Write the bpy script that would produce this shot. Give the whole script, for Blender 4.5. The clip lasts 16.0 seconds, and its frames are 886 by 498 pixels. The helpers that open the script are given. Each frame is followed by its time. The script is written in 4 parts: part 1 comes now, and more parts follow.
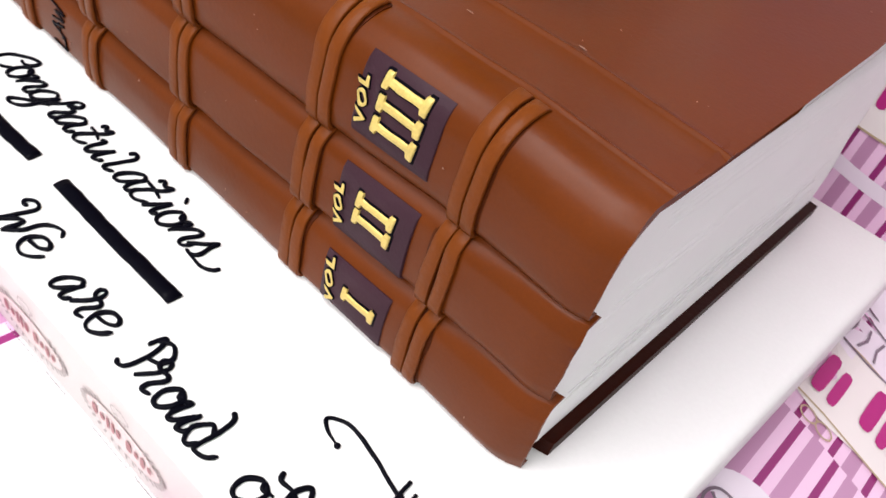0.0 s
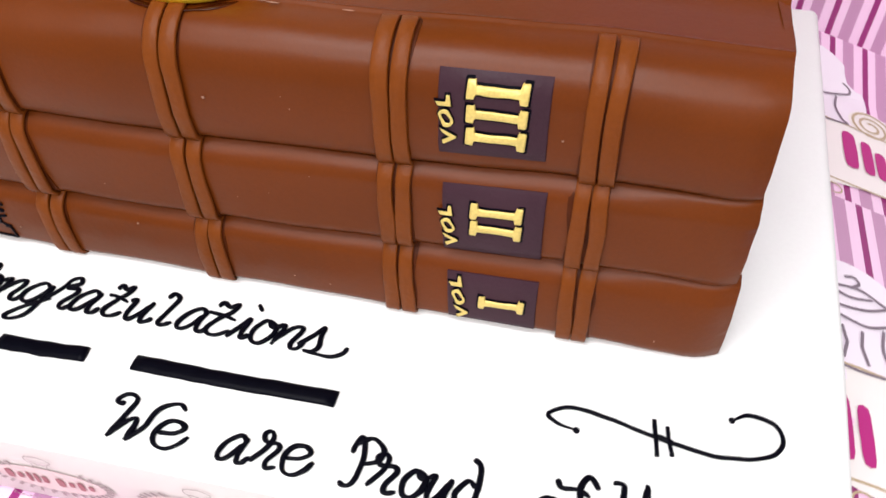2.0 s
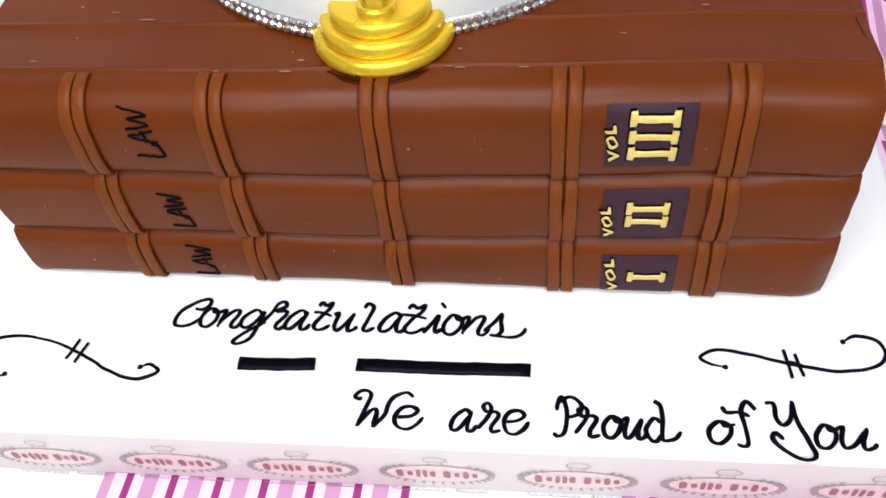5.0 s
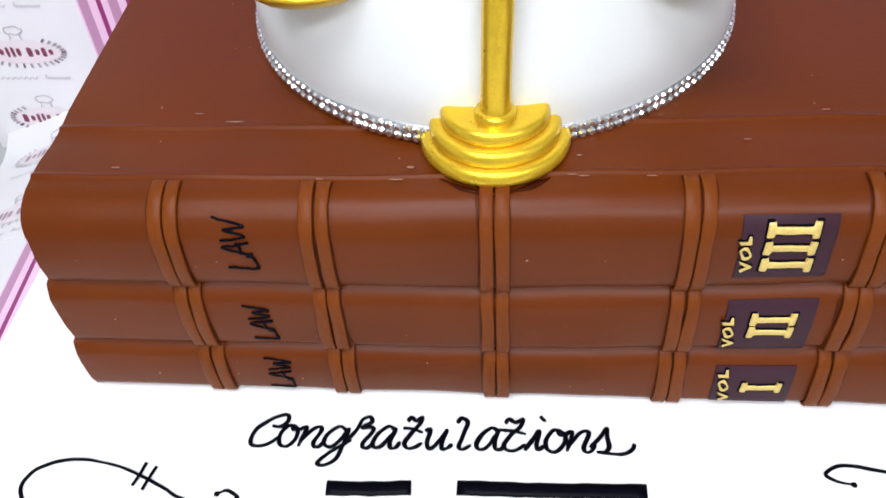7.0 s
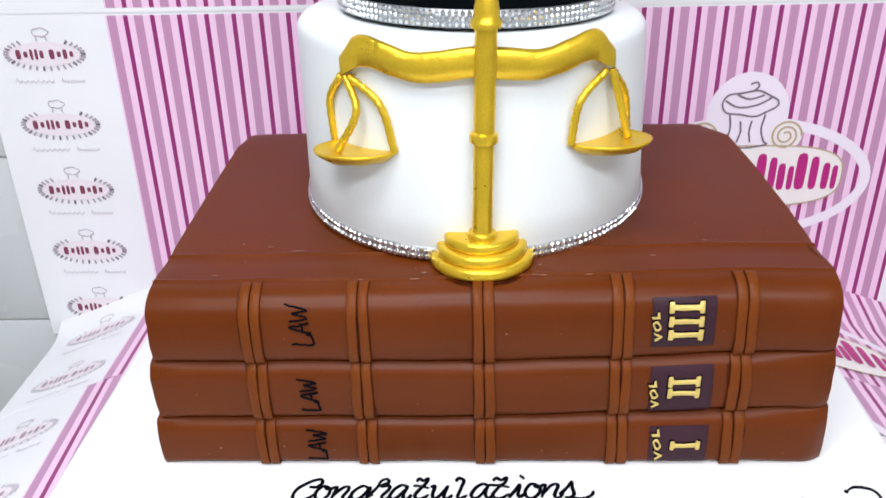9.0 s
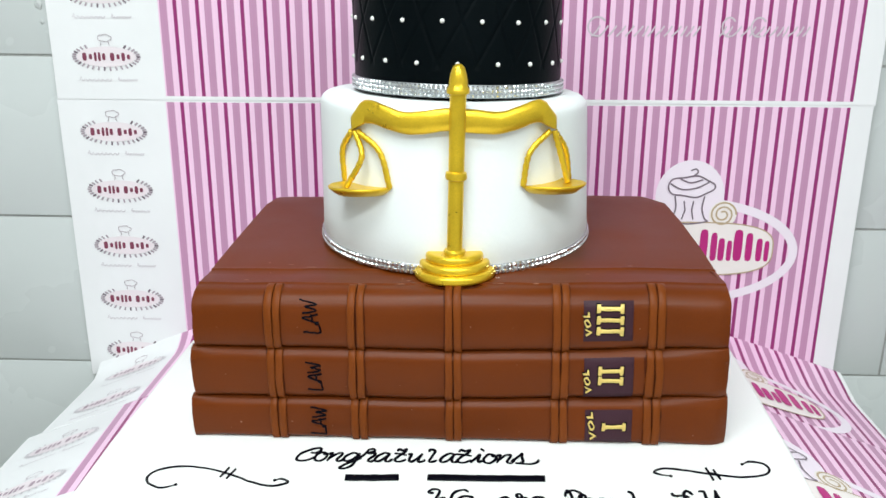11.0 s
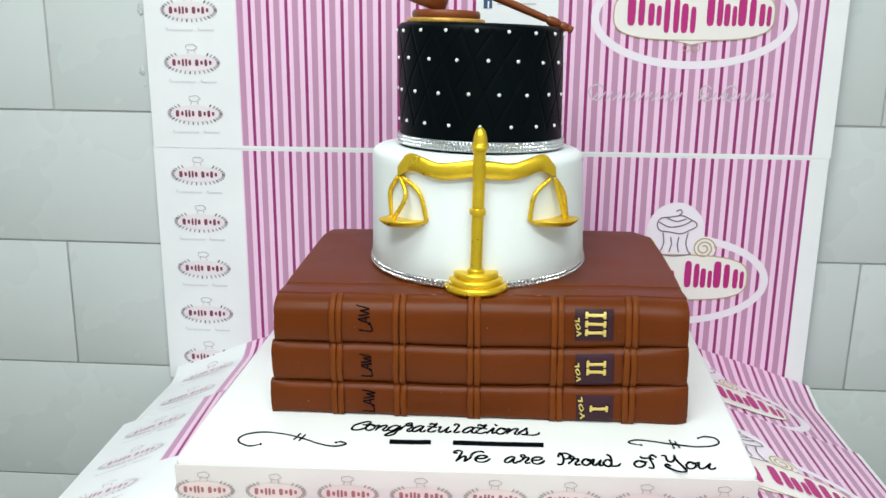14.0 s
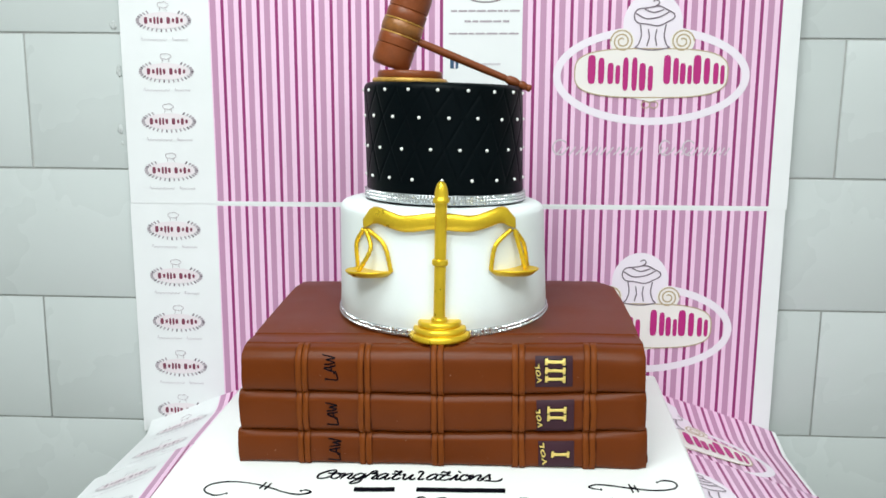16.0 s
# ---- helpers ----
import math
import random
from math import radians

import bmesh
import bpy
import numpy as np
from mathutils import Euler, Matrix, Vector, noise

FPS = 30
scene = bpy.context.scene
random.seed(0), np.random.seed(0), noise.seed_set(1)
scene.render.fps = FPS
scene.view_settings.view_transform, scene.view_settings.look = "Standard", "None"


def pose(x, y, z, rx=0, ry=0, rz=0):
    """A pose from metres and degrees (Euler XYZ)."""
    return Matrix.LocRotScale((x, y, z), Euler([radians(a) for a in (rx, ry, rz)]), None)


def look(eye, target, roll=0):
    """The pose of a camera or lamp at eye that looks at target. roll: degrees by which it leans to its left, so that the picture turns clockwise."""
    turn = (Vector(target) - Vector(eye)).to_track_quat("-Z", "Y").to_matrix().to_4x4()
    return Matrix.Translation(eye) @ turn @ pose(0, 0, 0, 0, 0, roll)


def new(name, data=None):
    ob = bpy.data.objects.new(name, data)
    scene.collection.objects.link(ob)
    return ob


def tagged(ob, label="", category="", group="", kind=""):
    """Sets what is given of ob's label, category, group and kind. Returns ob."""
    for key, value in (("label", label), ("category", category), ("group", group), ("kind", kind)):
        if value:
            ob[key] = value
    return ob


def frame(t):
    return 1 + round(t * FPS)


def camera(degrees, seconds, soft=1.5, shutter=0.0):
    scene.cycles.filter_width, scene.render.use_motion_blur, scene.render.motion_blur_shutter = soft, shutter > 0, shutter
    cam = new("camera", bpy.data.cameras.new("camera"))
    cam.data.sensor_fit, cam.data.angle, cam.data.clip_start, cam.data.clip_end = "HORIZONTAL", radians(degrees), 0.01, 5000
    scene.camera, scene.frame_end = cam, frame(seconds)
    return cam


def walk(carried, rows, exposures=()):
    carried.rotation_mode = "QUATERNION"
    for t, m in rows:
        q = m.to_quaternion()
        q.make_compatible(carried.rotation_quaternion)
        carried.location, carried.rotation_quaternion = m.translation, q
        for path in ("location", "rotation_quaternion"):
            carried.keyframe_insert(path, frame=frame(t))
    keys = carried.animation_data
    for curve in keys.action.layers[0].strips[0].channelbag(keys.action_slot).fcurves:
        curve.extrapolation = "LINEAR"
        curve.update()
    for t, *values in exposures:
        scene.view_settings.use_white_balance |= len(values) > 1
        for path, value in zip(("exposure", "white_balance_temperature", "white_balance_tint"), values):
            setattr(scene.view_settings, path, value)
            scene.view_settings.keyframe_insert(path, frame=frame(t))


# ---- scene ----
cam = camera(57.3, 16.0, shutter=0.3)
PATH = [
    (0, (0.292, -0.188, 0.278), (-0.506, 1.067, -1.059), 16.9),
    (0.5, (0.255, -0.203, 0.275), (-0.386, 1.139, -1.063), 15.4),
    (1, (0.231, -0.213, 0.271), (-0.354, 1.143, -1.078), 12.0),
    (1.5, (0.207, -0.227, 0.274), (-0.312, 1.138, -1.092), 5.0),
    (2, (0.177, -0.231, 0.285), (-0.193, 1.131, -1.133), -1.7),
    (2.5, (0.145, -0.238, 0.281), (-0.141, 1.114, -1.165), -4.7),
    (3, (0.12, -0.24, 0.291), (-0.131, 1.056, -1.211), -7.8),
    (3.5, (0.106, -0.255, 0.32), (-0.108, 1.021, -1.206), -7.2),
    (6, (0.071, -0.286, 0.372), (-0.235, 1.033, -1.101), -7.1),
    (6.5, (0.046, -0.282, 0.367), (-0.209, 1.076, -1.079), -5.0),
    (7, (0.016, -0.256, 0.371), (-0.172, 1.148, -1.041), -4.7),
    (7.5, (0.016, -0.269, 0.381), (-0.135, 1.233, -0.931), -4.8),
    (8, (0.01, -0.337, 0.385), (-0.087, 1.291, -0.773), -2.9),
    (8.5, (0.0, -0.406, 0.384), (-0.101, 1.303, -0.65), -2.0),
    (9, (0.007, -0.445, 0.385), (-0.099, 1.35, -0.491), -2.3),
    (11.5, (0.043, -0.665, 0.357), (-0.088, 1.255, -0.185), -0.6),
    (12, (0.045, -0.704, 0.367), (-0.067, 1.228, -0.137), -0.5),
    (12.5, (0.057, -0.75, 0.375), (-0.079, 1.189, -0.097), -1.0),
    (13, (0.058, -0.779, 0.375), (-0.118, 1.157, -0.096), -1.0),
    (13.5, (0.052, -0.805, 0.383), (-0.132, 1.13, -0.091), -0.3),
    (14, (0.056, -0.825, 0.395), (-0.14, 1.108, -0.079), -0.6),
    (14.5, (0.057, -0.835, 0.399), (-0.148, 1.095, -0.083), -0.2),
    (15, (0.056, -0.842, 0.406), (-0.13, 1.094, -0.06), -0.4),
    (15.5, (0.067, -0.851, 0.394), (-0.088, 1.1, -0.017), -0.8),
    (16, (0.087, -0.851, 0.395), (-0.082, 1.112, 0.054), -0.9),
]
walk(cam, [(t, look(eye, target, roll)) for t, eye, target, roll in PATH],
     exposures=[(0, -0.35, 6650, 15), (2.0, -0.36, 6650, 15), (3.0, -0.50, 6600, 14), (6.0, -0.52, 6250, 15), (9.2, -0.54, 6250, 14), (11.4, -0.50, 6380, 2), (13.0, -0.58, 6380, 1), (15, -0.65, 6380, 1), (16, -0.55, 6380, 1)])


# ---- light ----
world = bpy.data.worlds.new("world")
scene.world = world
world.use_nodes = True
world.node_tree.nodes["Background"].inputs[0].default_value = (0.9, 0.95, 1.0, 1)
world.node_tree.nodes["Background"].inputs[1].default_value = 0.02


def area_lamp(name, eye, target, sx, sy, watts, colour):
    data = bpy.data.lights.new(name, "AREA")
    data.shape, data.size, data.size_y, data.energy, data.color = "RECTANGLE", sx, sy, watts, colour
    ob = new(name, data)
    ob.matrix_world = look(eye, target)
    return ob


# unseen lamp overhead, set by where the shadows fall
area_lamp("ceiling_panel_lamp", (-0.18, -0.50, 1.43), (-0.18, -0.49, 0), 0.8, 0.5, 23.0, (0.96, 0.99, 1.0))
# unseen fill strip, added to brighten the cake's front and sides
area_lamp("ceiling_panel_lamp", (0.25, -1.25, 1.43), (0.25, -1.24, 0), 2.3, 0.25, 54.0, (0.96, 0.99, 1.0))


# ---- materials ----
def material(name, colour, rough=0.5, metal=0.0, grain=0.0, grain_size=400.0, stain=0.0, stain_size=12.0, bump=0.0, bump_size=300.0, coat=0.0, spec=0.5, island=0.0):
    """A principled surface with fine grain, broad stains and relief; sizes are in cycles per metre."""
    m = bpy.data.materials.new(name)
    m.use_nodes = True
    nt = m.node_tree
    bsdf = nt.nodes["Principled BSDF"]
    bsdf.inputs["Roughness"].default_value = rough
    bsdf.inputs["Metallic"].default_value = metal
    bsdf.inputs["Coat Weight"].default_value = coat
    bsdf.inputs["Specular IOR Level"].default_value = spec
    coord = nt.nodes.new("ShaderNodeTexCoord")
    rgb = nt.nodes.new("ShaderNodeRGB")
    rgb.outputs[0].default_value = (*colour, 1)
    out = rgb.outputs[0]
    for size, amount, detail in ((grain_size, grain, 2), (stain_size, stain, 4)):
        if amount <= 0:
            continue
        tex = nt.nodes.new("ShaderNodeTexNoise")
        tex.inputs["Scale"].default_value = size
        tex.inputs["Detail"].default_value = detail
        nt.links.new(coord.outputs["Object"], tex.inputs["Vector"])
        span = nt.nodes.new("ShaderNodeMapRange")
        span.inputs["From Min"].default_value, span.inputs["From Max"].default_value = 0.25, 0.75
        span.inputs["To Min"].default_value, span.inputs["To Max"].default_value = 1 - amount, 1 + amount
        nt.links.new(tex.outputs["Fac"], span.inputs["Value"])
        mul = nt.nodes.new("ShaderNodeVectorMath")
        mul.operation = "SCALE"
        nt.links.new(out, mul.inputs[0])
        nt.links.new(span.outputs[0], mul.inputs["Scale"])
        out = mul.outputs[0]
        if size == stain_size:
            rr = nt.nodes.new("ShaderNodeMapRange")
            rr.inputs["To Min"].default_value, rr.inputs["To Max"].default_value = max(0.02, rough - 0.12), min(1, rough + 0.12)
            nt.links.new(tex.outputs["Fac"], rr.inputs["Value"])
            nt.links.new(rr.outputs[0], bsdf.inputs["Roughness"])
    if island > 0:
        info = nt.nodes.new("ShaderNodeObjectInfo")
        span = nt.nodes.new("ShaderNodeMapRange")
        span.inputs["To Min"].default_value, span.inputs["To Max"].default_value = 1 - island, 1 + island
        nt.links.new(info.outputs["Random"], span.inputs["Value"])
        mul = nt.nodes.new("ShaderNodeVectorMath")
        mul.operation = "SCALE"
        nt.links.new(out, mul.inputs[0])
        nt.links.new(span.outputs[0], mul.inputs["Scale"])
        out = mul.outputs[0]
    nt.links.new(out, bsdf.inputs["Base Color"])
    if bump > 0:
        tex = nt.nodes.new("ShaderNodeTexNoise")
        tex.inputs["Scale"].default_value = bump_size
        tex.inputs["Detail"].default_value = 3
        nt.links.new(coord.outputs["Object"], tex.inputs["Vector"])
        b = nt.nodes.new("ShaderNodeBump")
        b.inputs["Strength"].default_value = 1.0
        b.inputs["Distance"].default_value = bump
        nt.links.new(tex.outputs["Fac"], b.inputs["Height"])
        nt.links.new(b.outputs[0], bsdf.inputs["Normal"])
    return m


STRIPE_START, STRIPE_STEP = 0.161, 0.02713


def striped_paper(name):
    """White wrapping paper printed with magenta and mauve stripes across u, with plain white columns."""
    m = material(name, (0.86, 0.86, 0.88), 0.36, stain=0.03, stain_size=9, spec=0.65, bump=0.0004, bump_size=16)
    nt = m.node_tree
    bsdf = nt.nodes["Principled BSDF"]
    uv = nt.nodes.new("ShaderNodeUVMap")
    sep = nt.nodes.new("ShaderNodeSeparateXYZ")
    nt.links.new(uv.outputs[0], sep.inputs[0])

    def calc(op, a, b=None, c=None):
        n = nt.nodes.new("ShaderNodeMath")
        n.operation = op
        for k, v in enumerate((a, b, c)):
            if v is None:
                continue
            if isinstance(v, (int, float)):
                n.inputs[k].default_value = v
            else:
                nt.links.new(v, n.inputs[k])
        return n.outputs[0]

    u = sep.outputs[0]
    f = calc("FRACT", calc("DIVIDE", calc("SUBTRACT", u, STRIPE_START - 10 * STRIPE_STEP), STRIPE_STEP))
    dark = calc("LESS_THAN", f, 0.17)
    mauve = calc("MULTIPLY", calc("GREATER_THAN", f, 0.40), calc("LESS_THAN", f, 0.73))
    field = calc("MULTIPLY", calc("GREATER_THAN", u, 0.143), calc("LESS_THAN", u, 0.979))
    rim = calc("MULTIPLY", calc("GREATER_THAN", sep.outputs[1], 0.0045), calc("LESS_THAN", sep.outputs[1], 0.3765))
    field = calc("MULTIPLY", field, rim)
    panel = calc("MULTIPLY", calc("GREATER_THAN", u, 0.4915), calc("LESS_THAN", u, 0.6075))
    field = calc("MULTIPLY", field, calc("SUBTRACT", 1.0, panel))

    def mix(fac, a, b):
        n = nt.nodes.new("ShaderNodeMix")
        n.data_type = "RGBA"
        nt.links.new(fac, n.inputs[0])
        for k, v in ((6, a), (7, b)):
            if isinstance(v, tuple):
                n.inputs[k].default_value = (*v, 1)
            else:
                nt.links.new(v, n.inputs[k])
        return n.outputs[2]

    white = bsdf.inputs["Base Color"].links[0].from_socket
    stripes = mix(mauve, (0.89, 0.60, 0.80), (0.53, 0.27, 0.44))
    stripes = mix(dark, stripes, (0.29, 0.017, 0.155))
    nt.links.new(mix(field, white, stripes), bsdf.inputs["Base Color"])
    return m


BROWN = material("brown_fondant", (0.120, 0.0238, 0.0016), 0.37, spec=0.17, grain=0.05, grain_size=700, stain=0.10, stain_size=14, bump=0.00009, bump_size=350)
BAND = material("tan_brown_fondant", (0.158, 0.0365, 0.0038), 0.42, spec=0.14, grain=0.06, grain_size=600, stain=0.10, stain_size=30, bump=0.0003, bump_size=300)
TAN_BROWN = material("light_brown_fondant", (0.185, 0.046, 0.012), 0.36, spec=0.3, grain=0.06, stain=0.15, stain_size=60, bump=0.0001)
GILT_BROWN = material("gilt_brown_fondant", (0.235, 0.088, 0.018), 0.36, metal=0.15, grain=0.1, grain_size=300, stain=0.35, stain_size=70, bump=0.0002)
WORN_GOLD = material("worn_gold_brown", (0.50, 0.28, 0.055), 0.4, metal=0.3, grain=0.15, grain_size=500, stain=0.3, stain_size=90)
DARK_BROWN = material("dark_brown_fondant", (0.026, 0.0042, 0.0016), 0.5, spec=0.07, grain=0.08, stain=0.1, bump=0.0003)
PLATE = material("purple_fondant", (0.043, 0.0165, 0.0255), 0.5, spec=0.16, grain=0.06, grain_size=900, stain=0.1, bump=0.0002, bump_size=500)
GOLD_PAINT = material("gold_paint", (0.70, 0.52, 0.15), 0.42, metal=0.25, grain=0.12, grain_size=900, stain=0.1, stain_size=80, bump=0.0003, bump_size=500)
GOLD = material("gold_dusted_fondant", (0.79, 0.53, 0.028), 0.31, metal=0.68, grain=0.07, grain_size=900, stain=0.10, stain_size=45, bump=0.0003, bump_size=260)
WHITE = material("white_fondant", (0.83, 0.868, 0.868), 0.5, grain=0.01, stain=0.025, stain_size=10, bump=0.0002, bump_size=120)
ICING = material("white_board_icing", (0.84, 0.84, 0.83), 0.42, grain=0.012, stain=0.03, stain_size=9, bump=0.0002, bump_size=90)
BLACK = material("black_fondant", (0.0004, 0.0020, 0.0030), 0.42, spec=0.07, stain=0.25, stain_size=12, bump=0.0002, bump_size=300)
INK = material("black_piping_gel", (0.002, 0.002, 0.005), 0.36, spec=0.045, stain=0.2, stain_size=200)
PAGES = material("white_page_fondant", (0.85, 0.85, 0.85), 0.55, stain=0.03, bump=0.0002)
PEARL = material("sugar_pearl", (0.85, 0.84, 0.82), 0.2, coat=0.4)
GEM = material("silver_rhinestone", (0.80, 0.83, 0.85), 0.22, metal=0.95, grain=0.25, grain_size=350)
SYRUP = material("wet_syrup", (0.040, 0.0055, 0.0012), 0.25, spec=0.16, stain=0.1)
# dark brown that stands for the shade, and some damp, beside the bands
CREVICE_SHADE = material("crevice_shade_fondant", (0.066, 0.0130, 0.0026), 0.45, spec=0.10, stain=0.35, stain_size=120)
CRUMB = material("pale_crumb", (0.30, 0.15, 0.10), 0.6, grain=0.3, grain_size=900)
TILE = material("glazed_white_tile", (0.60, 0.63, 0.63), 0.28, spec=0.4, stain=0.02, stain_size=4, bump=0.00012, bump_size=9, island=0.015)
GROUT = material("grey_grout", (0.42, 0.42, 0.41), 0.8, grain=0.15, stain=0.2, stain_size=8)
PAINT = material("white_wall_paint", (0.62, 0.62, 0.60), 0.7, grain=0.02, stain=0.04, stain_size=2, bump=0.0004, bump_size=90)
SMUDGE = material("grey_adhesive", (0.56, 0.58, 0.58), 0.7, grain=0.2, grain_size=300)
FLOOR = material("grey_floor_tile", (0.30, 0.29, 0.28), 0.35, grain=0.05, stain=0.1, stain_size=3)
FOIL = material("silver_mesh_foil", (0.42, 0.43, 0.45), 0.35, metal=0.8, grain=0.3, grain_size=500)
STEEL = material("brushed_steel", (0.5, 0.5, 0.5), 0.35, metal=0.9, stain=0.1)
PAPER = striped_paper("striped_wrapping_paper")
PLAIN_PAPER = material("white_paper", (0.84, 0.82, 0.83), 0.45, stain=0.03, stain_size=10)
EDGE_PAPER = material("pinkish_edge_paper", (0.66, 0.59, 0.575), 0.5, stain=0.04, stain_size=14)
P_WHITE = material("print_white", (0.87, 0.78, 0.87), 0.42)
P_CREAM = material("print_cream", (0.86, 0.80, 0.78), 0.42)
P_MAGENTA = material("print_magenta", (0.46, 0.012, 0.19), 0.42)
P_GREY = material("print_grey", (0.20, 0.15, 0.19), 0.42)
P_LIGHT = material("print_light_grey", (0.43, 0.36, 0.41), 0.42)
P_PALE = material("print_pale_grey", (0.64, 0.60, 0.64), 0.42)
P_SCRIPT = material("print_script_grey", (0.62, 0.53, 0.60), 0.42)
P_TAN = material("print_tan", (0.50, 0.38, 0.24), 0.42)
P_MAROON = material("print_maroon", (0.22, 0.045, 0.09), 0.42)
P_PINK = material("print_pink", (0.84, 0.76, 0.80), 0.42)
P_PALE_MAUVE = material("print_pale_mauve", (0.42, 0.31, 0.38), 0.42)
# paler, greyer inks for the small emblems on the table sheets
PALE_INKS = [P_PINK, P_PALE, P_PALE_MAUVE, P_PALE, P_LIGHT, P_PALE]
E_PINK = material("edge_print_pink", (0.70, 0.55, 0.54), 0.45)
E_GREY = material("edge_print_grey", (0.36, 0.29, 0.28), 0.45)
E_RED = material("edge_print_red", (0.33, 0.11, 0.12), 0.45)
P_BLUE = material("print_blue", (0.04, 0.09, 0.18), 0.42)


# ---- helpers for meshes ----
def thing(name, label, category, m=None, group="", kind=""):
    ob = new(name)
    ob.empty_display_size = 0.02
    if m is not None:
        ob.matrix_world = m
    return tagged(ob, label, category, group, kind)


def part(name, bm, mats, parent, label="", smooth=True, kind=""):
    me = bpy.data.meshes.new(name)
    bmesh.ops.recalc_face_normals(bm, faces=bm.faces)
    bm.to_mesh(me)
    bm.free()
    for m in mats if isinstance(mats, (list, tuple)) else [mats]:
        me.materials.append(m)
    if smooth:
        me.shade_smooth()
    ob = new(name, me)
    ob.parent = parent
    return tagged(ob, label, kind=kind)


def shade(ob, degrees=35):
    ob.data.set_sharp_from_angle(angle=radians(degrees))
    return ob


def box(x0, x1, y0, y1, z0, z1, bevel=0.0, seg=2):
    bm = bmesh.new()
    bmesh.ops.create_cube(bm, size=1)
    for v in bm.verts:
        v.co = ((x0 + x1) / 2 + v.co.x * (x1 - x0), (y0 + y1) / 2 + v.co.y * (y1 - y0), (z0 + z1) / 2 + v.co.z * (z1 - z0))
    if bevel:
        bmesh.ops.bevel(bm, geom=bm.edges[:], offset=bevel, segments=seg, profile=0.5, affect="EDGES")
    return bm


def lathe(profile, n=64, m=Matrix(), arc=(0, 360), wobble=0.0):
    """Turns rows of (radius, height) about z; the first and last row may lie on the axis."""
    bm = bmesh.new()
    full = arc[1] - arc[0] >= 360
    count = n if full else n + 1
    rings = []
    for r, z in profile:
        ring = []
        for k in range(count):
            a = radians(arc[0] + (arc[1] - arc[0]) * k / n)
            p = Vector((r * math.cos(a), r * math.sin(a), z))
            if wobble:
                p *= 1 + wobble * noise.noise(p * 25)
            ring.append(bm.verts.new(m @ p))
        rings.append(ring)
    for a, b in zip(rings, rings[1:]):
        for k in range(n):
            j = (k + 1) % count
            bm.faces.new((a[k], a[j], b[j], b[k]))
    for ring in (rings[0], rings[-1]):
        if full:
            bm.faces.new(ring)
    if not full:
        bm.faces.new([r[0] for r in rings])
        bm.faces.new([r[-1] for r in rings])
        bm.faces.new(rings[0])
        bm.faces.new(rings[-1])
    bmesh.ops.remove_doubles(bm, verts=bm.verts, dist=1e-6)
    return bm


def smooth_path(points, n=8):
    """Catmull-Rom through the given points."""
    pts = [Vector(p) for p in points]
    pts = [2 * pts[0] - pts[1], *pts, 2 * pts[-1] - pts[-2]]
    out = []
    for a, b, c, d in zip(pts, pts[1:], pts[2:], pts[3:]):
        for k in range(n):
            t = k / n
            out.append(0.5 * (2 * b + (c - a) * t + (2 * a - 5 * b + 4 * c - d) * t * t + (3 * b - a - 3 * c + d) * t ** 3))
    return out + [pts[-2]]


def tube(bm, path, radius, seg=8, flat=1.0, taper=0.0, up=Vector((0, 0, 1))):
    """A rounded tube along a path; flat scales it along up; radius may be a function of 0..1."""
    rings = []
    for k, p in enumerate(path):
        d = (path[min(k + 1, len(path) - 1)] - path[max(k - 1, 0)]).normalized()
        side = d.cross(up)
        side = side.normalized() if side.length > 1e-4 else Vector((1, 0, 0))
        top = side.cross(d).normalized()
        t = k / (len(path) - 1)
        r = radius(t) if callable(radius) else radius
        if taper:
            r *= min(1, 0.45 + t / taper, 0.45 + (1 - t) / taper)
        rings.append([bm.verts.new(p + side * r * math.cos(2 * math.pi * j / seg) + top * r * flat * math.sin(2 * math.pi * j / seg)) for j in range(seg)])
    for a, b in zip(rings, rings[1:]):
        for j in range(seg):
            i = (j + 1) % seg
            bm.faces.new((a[j], a[i], b[i], b[j]))
    bm.faces.new(rings[0])
    bm.faces.new(rings[-1])
    return bm


def written(body, height, extrude, bevel, shear=0.0, bold=0.0, spacing=1.0):
    """Raised writing in the built-in font, as a bmesh in its own plane; the capitals are about that high."""
    data = bpy.data.curves.new("writing", "FONT")
    data.body, data.size, data.shear, data.space_character = body, height / 0.7, shear, spacing
    data.extrude, data.bevel_depth, data.bevel_resolution, data.offset, data.resolution_u = extrude, bevel, 1, bold, 4
    ob = new("writing", data)
    me = bpy.data.meshes.new_from_object(ob.evaluated_get(bpy.context.evaluated_depsgraph_get()))
    bm = bmesh.new()
    bm.from_mesh(me)
    bpy.data.objects.remove(ob)
    bpy.data.curves.remove(data)
    bpy.data.meshes.remove(me)
    return bm


def fit_between(bm, x0, x1, y0, slope=0.0, z=0.0, wave=0.0):
    """Stretches flat writing to run from x0 to x1 with its base line at y0, rising by slope."""
    lo, hi = min(v.co.x for v in bm.verts), max(v.co.x for v in bm.verts)
    for v in bm.verts:
        s = (v.co.x - lo) / (hi - lo)
        v.co.x, v.co.y, v.co.z = x0 + s * (x1 - x0), v.co.y + y0 + slope * s * (x1 - x0) + wave * math.sin(s * 23), v.co.z + z
    return bm


# ---- the room ----
def rough_box(name, x0, x1, y0, y1, z0, z1, mat, label, category):
    me = part(name, box(x0, x1, y0, y1, z0, z1), mat, None, label, smooth=False)
    return tagged(me, label, category, kind="structure")


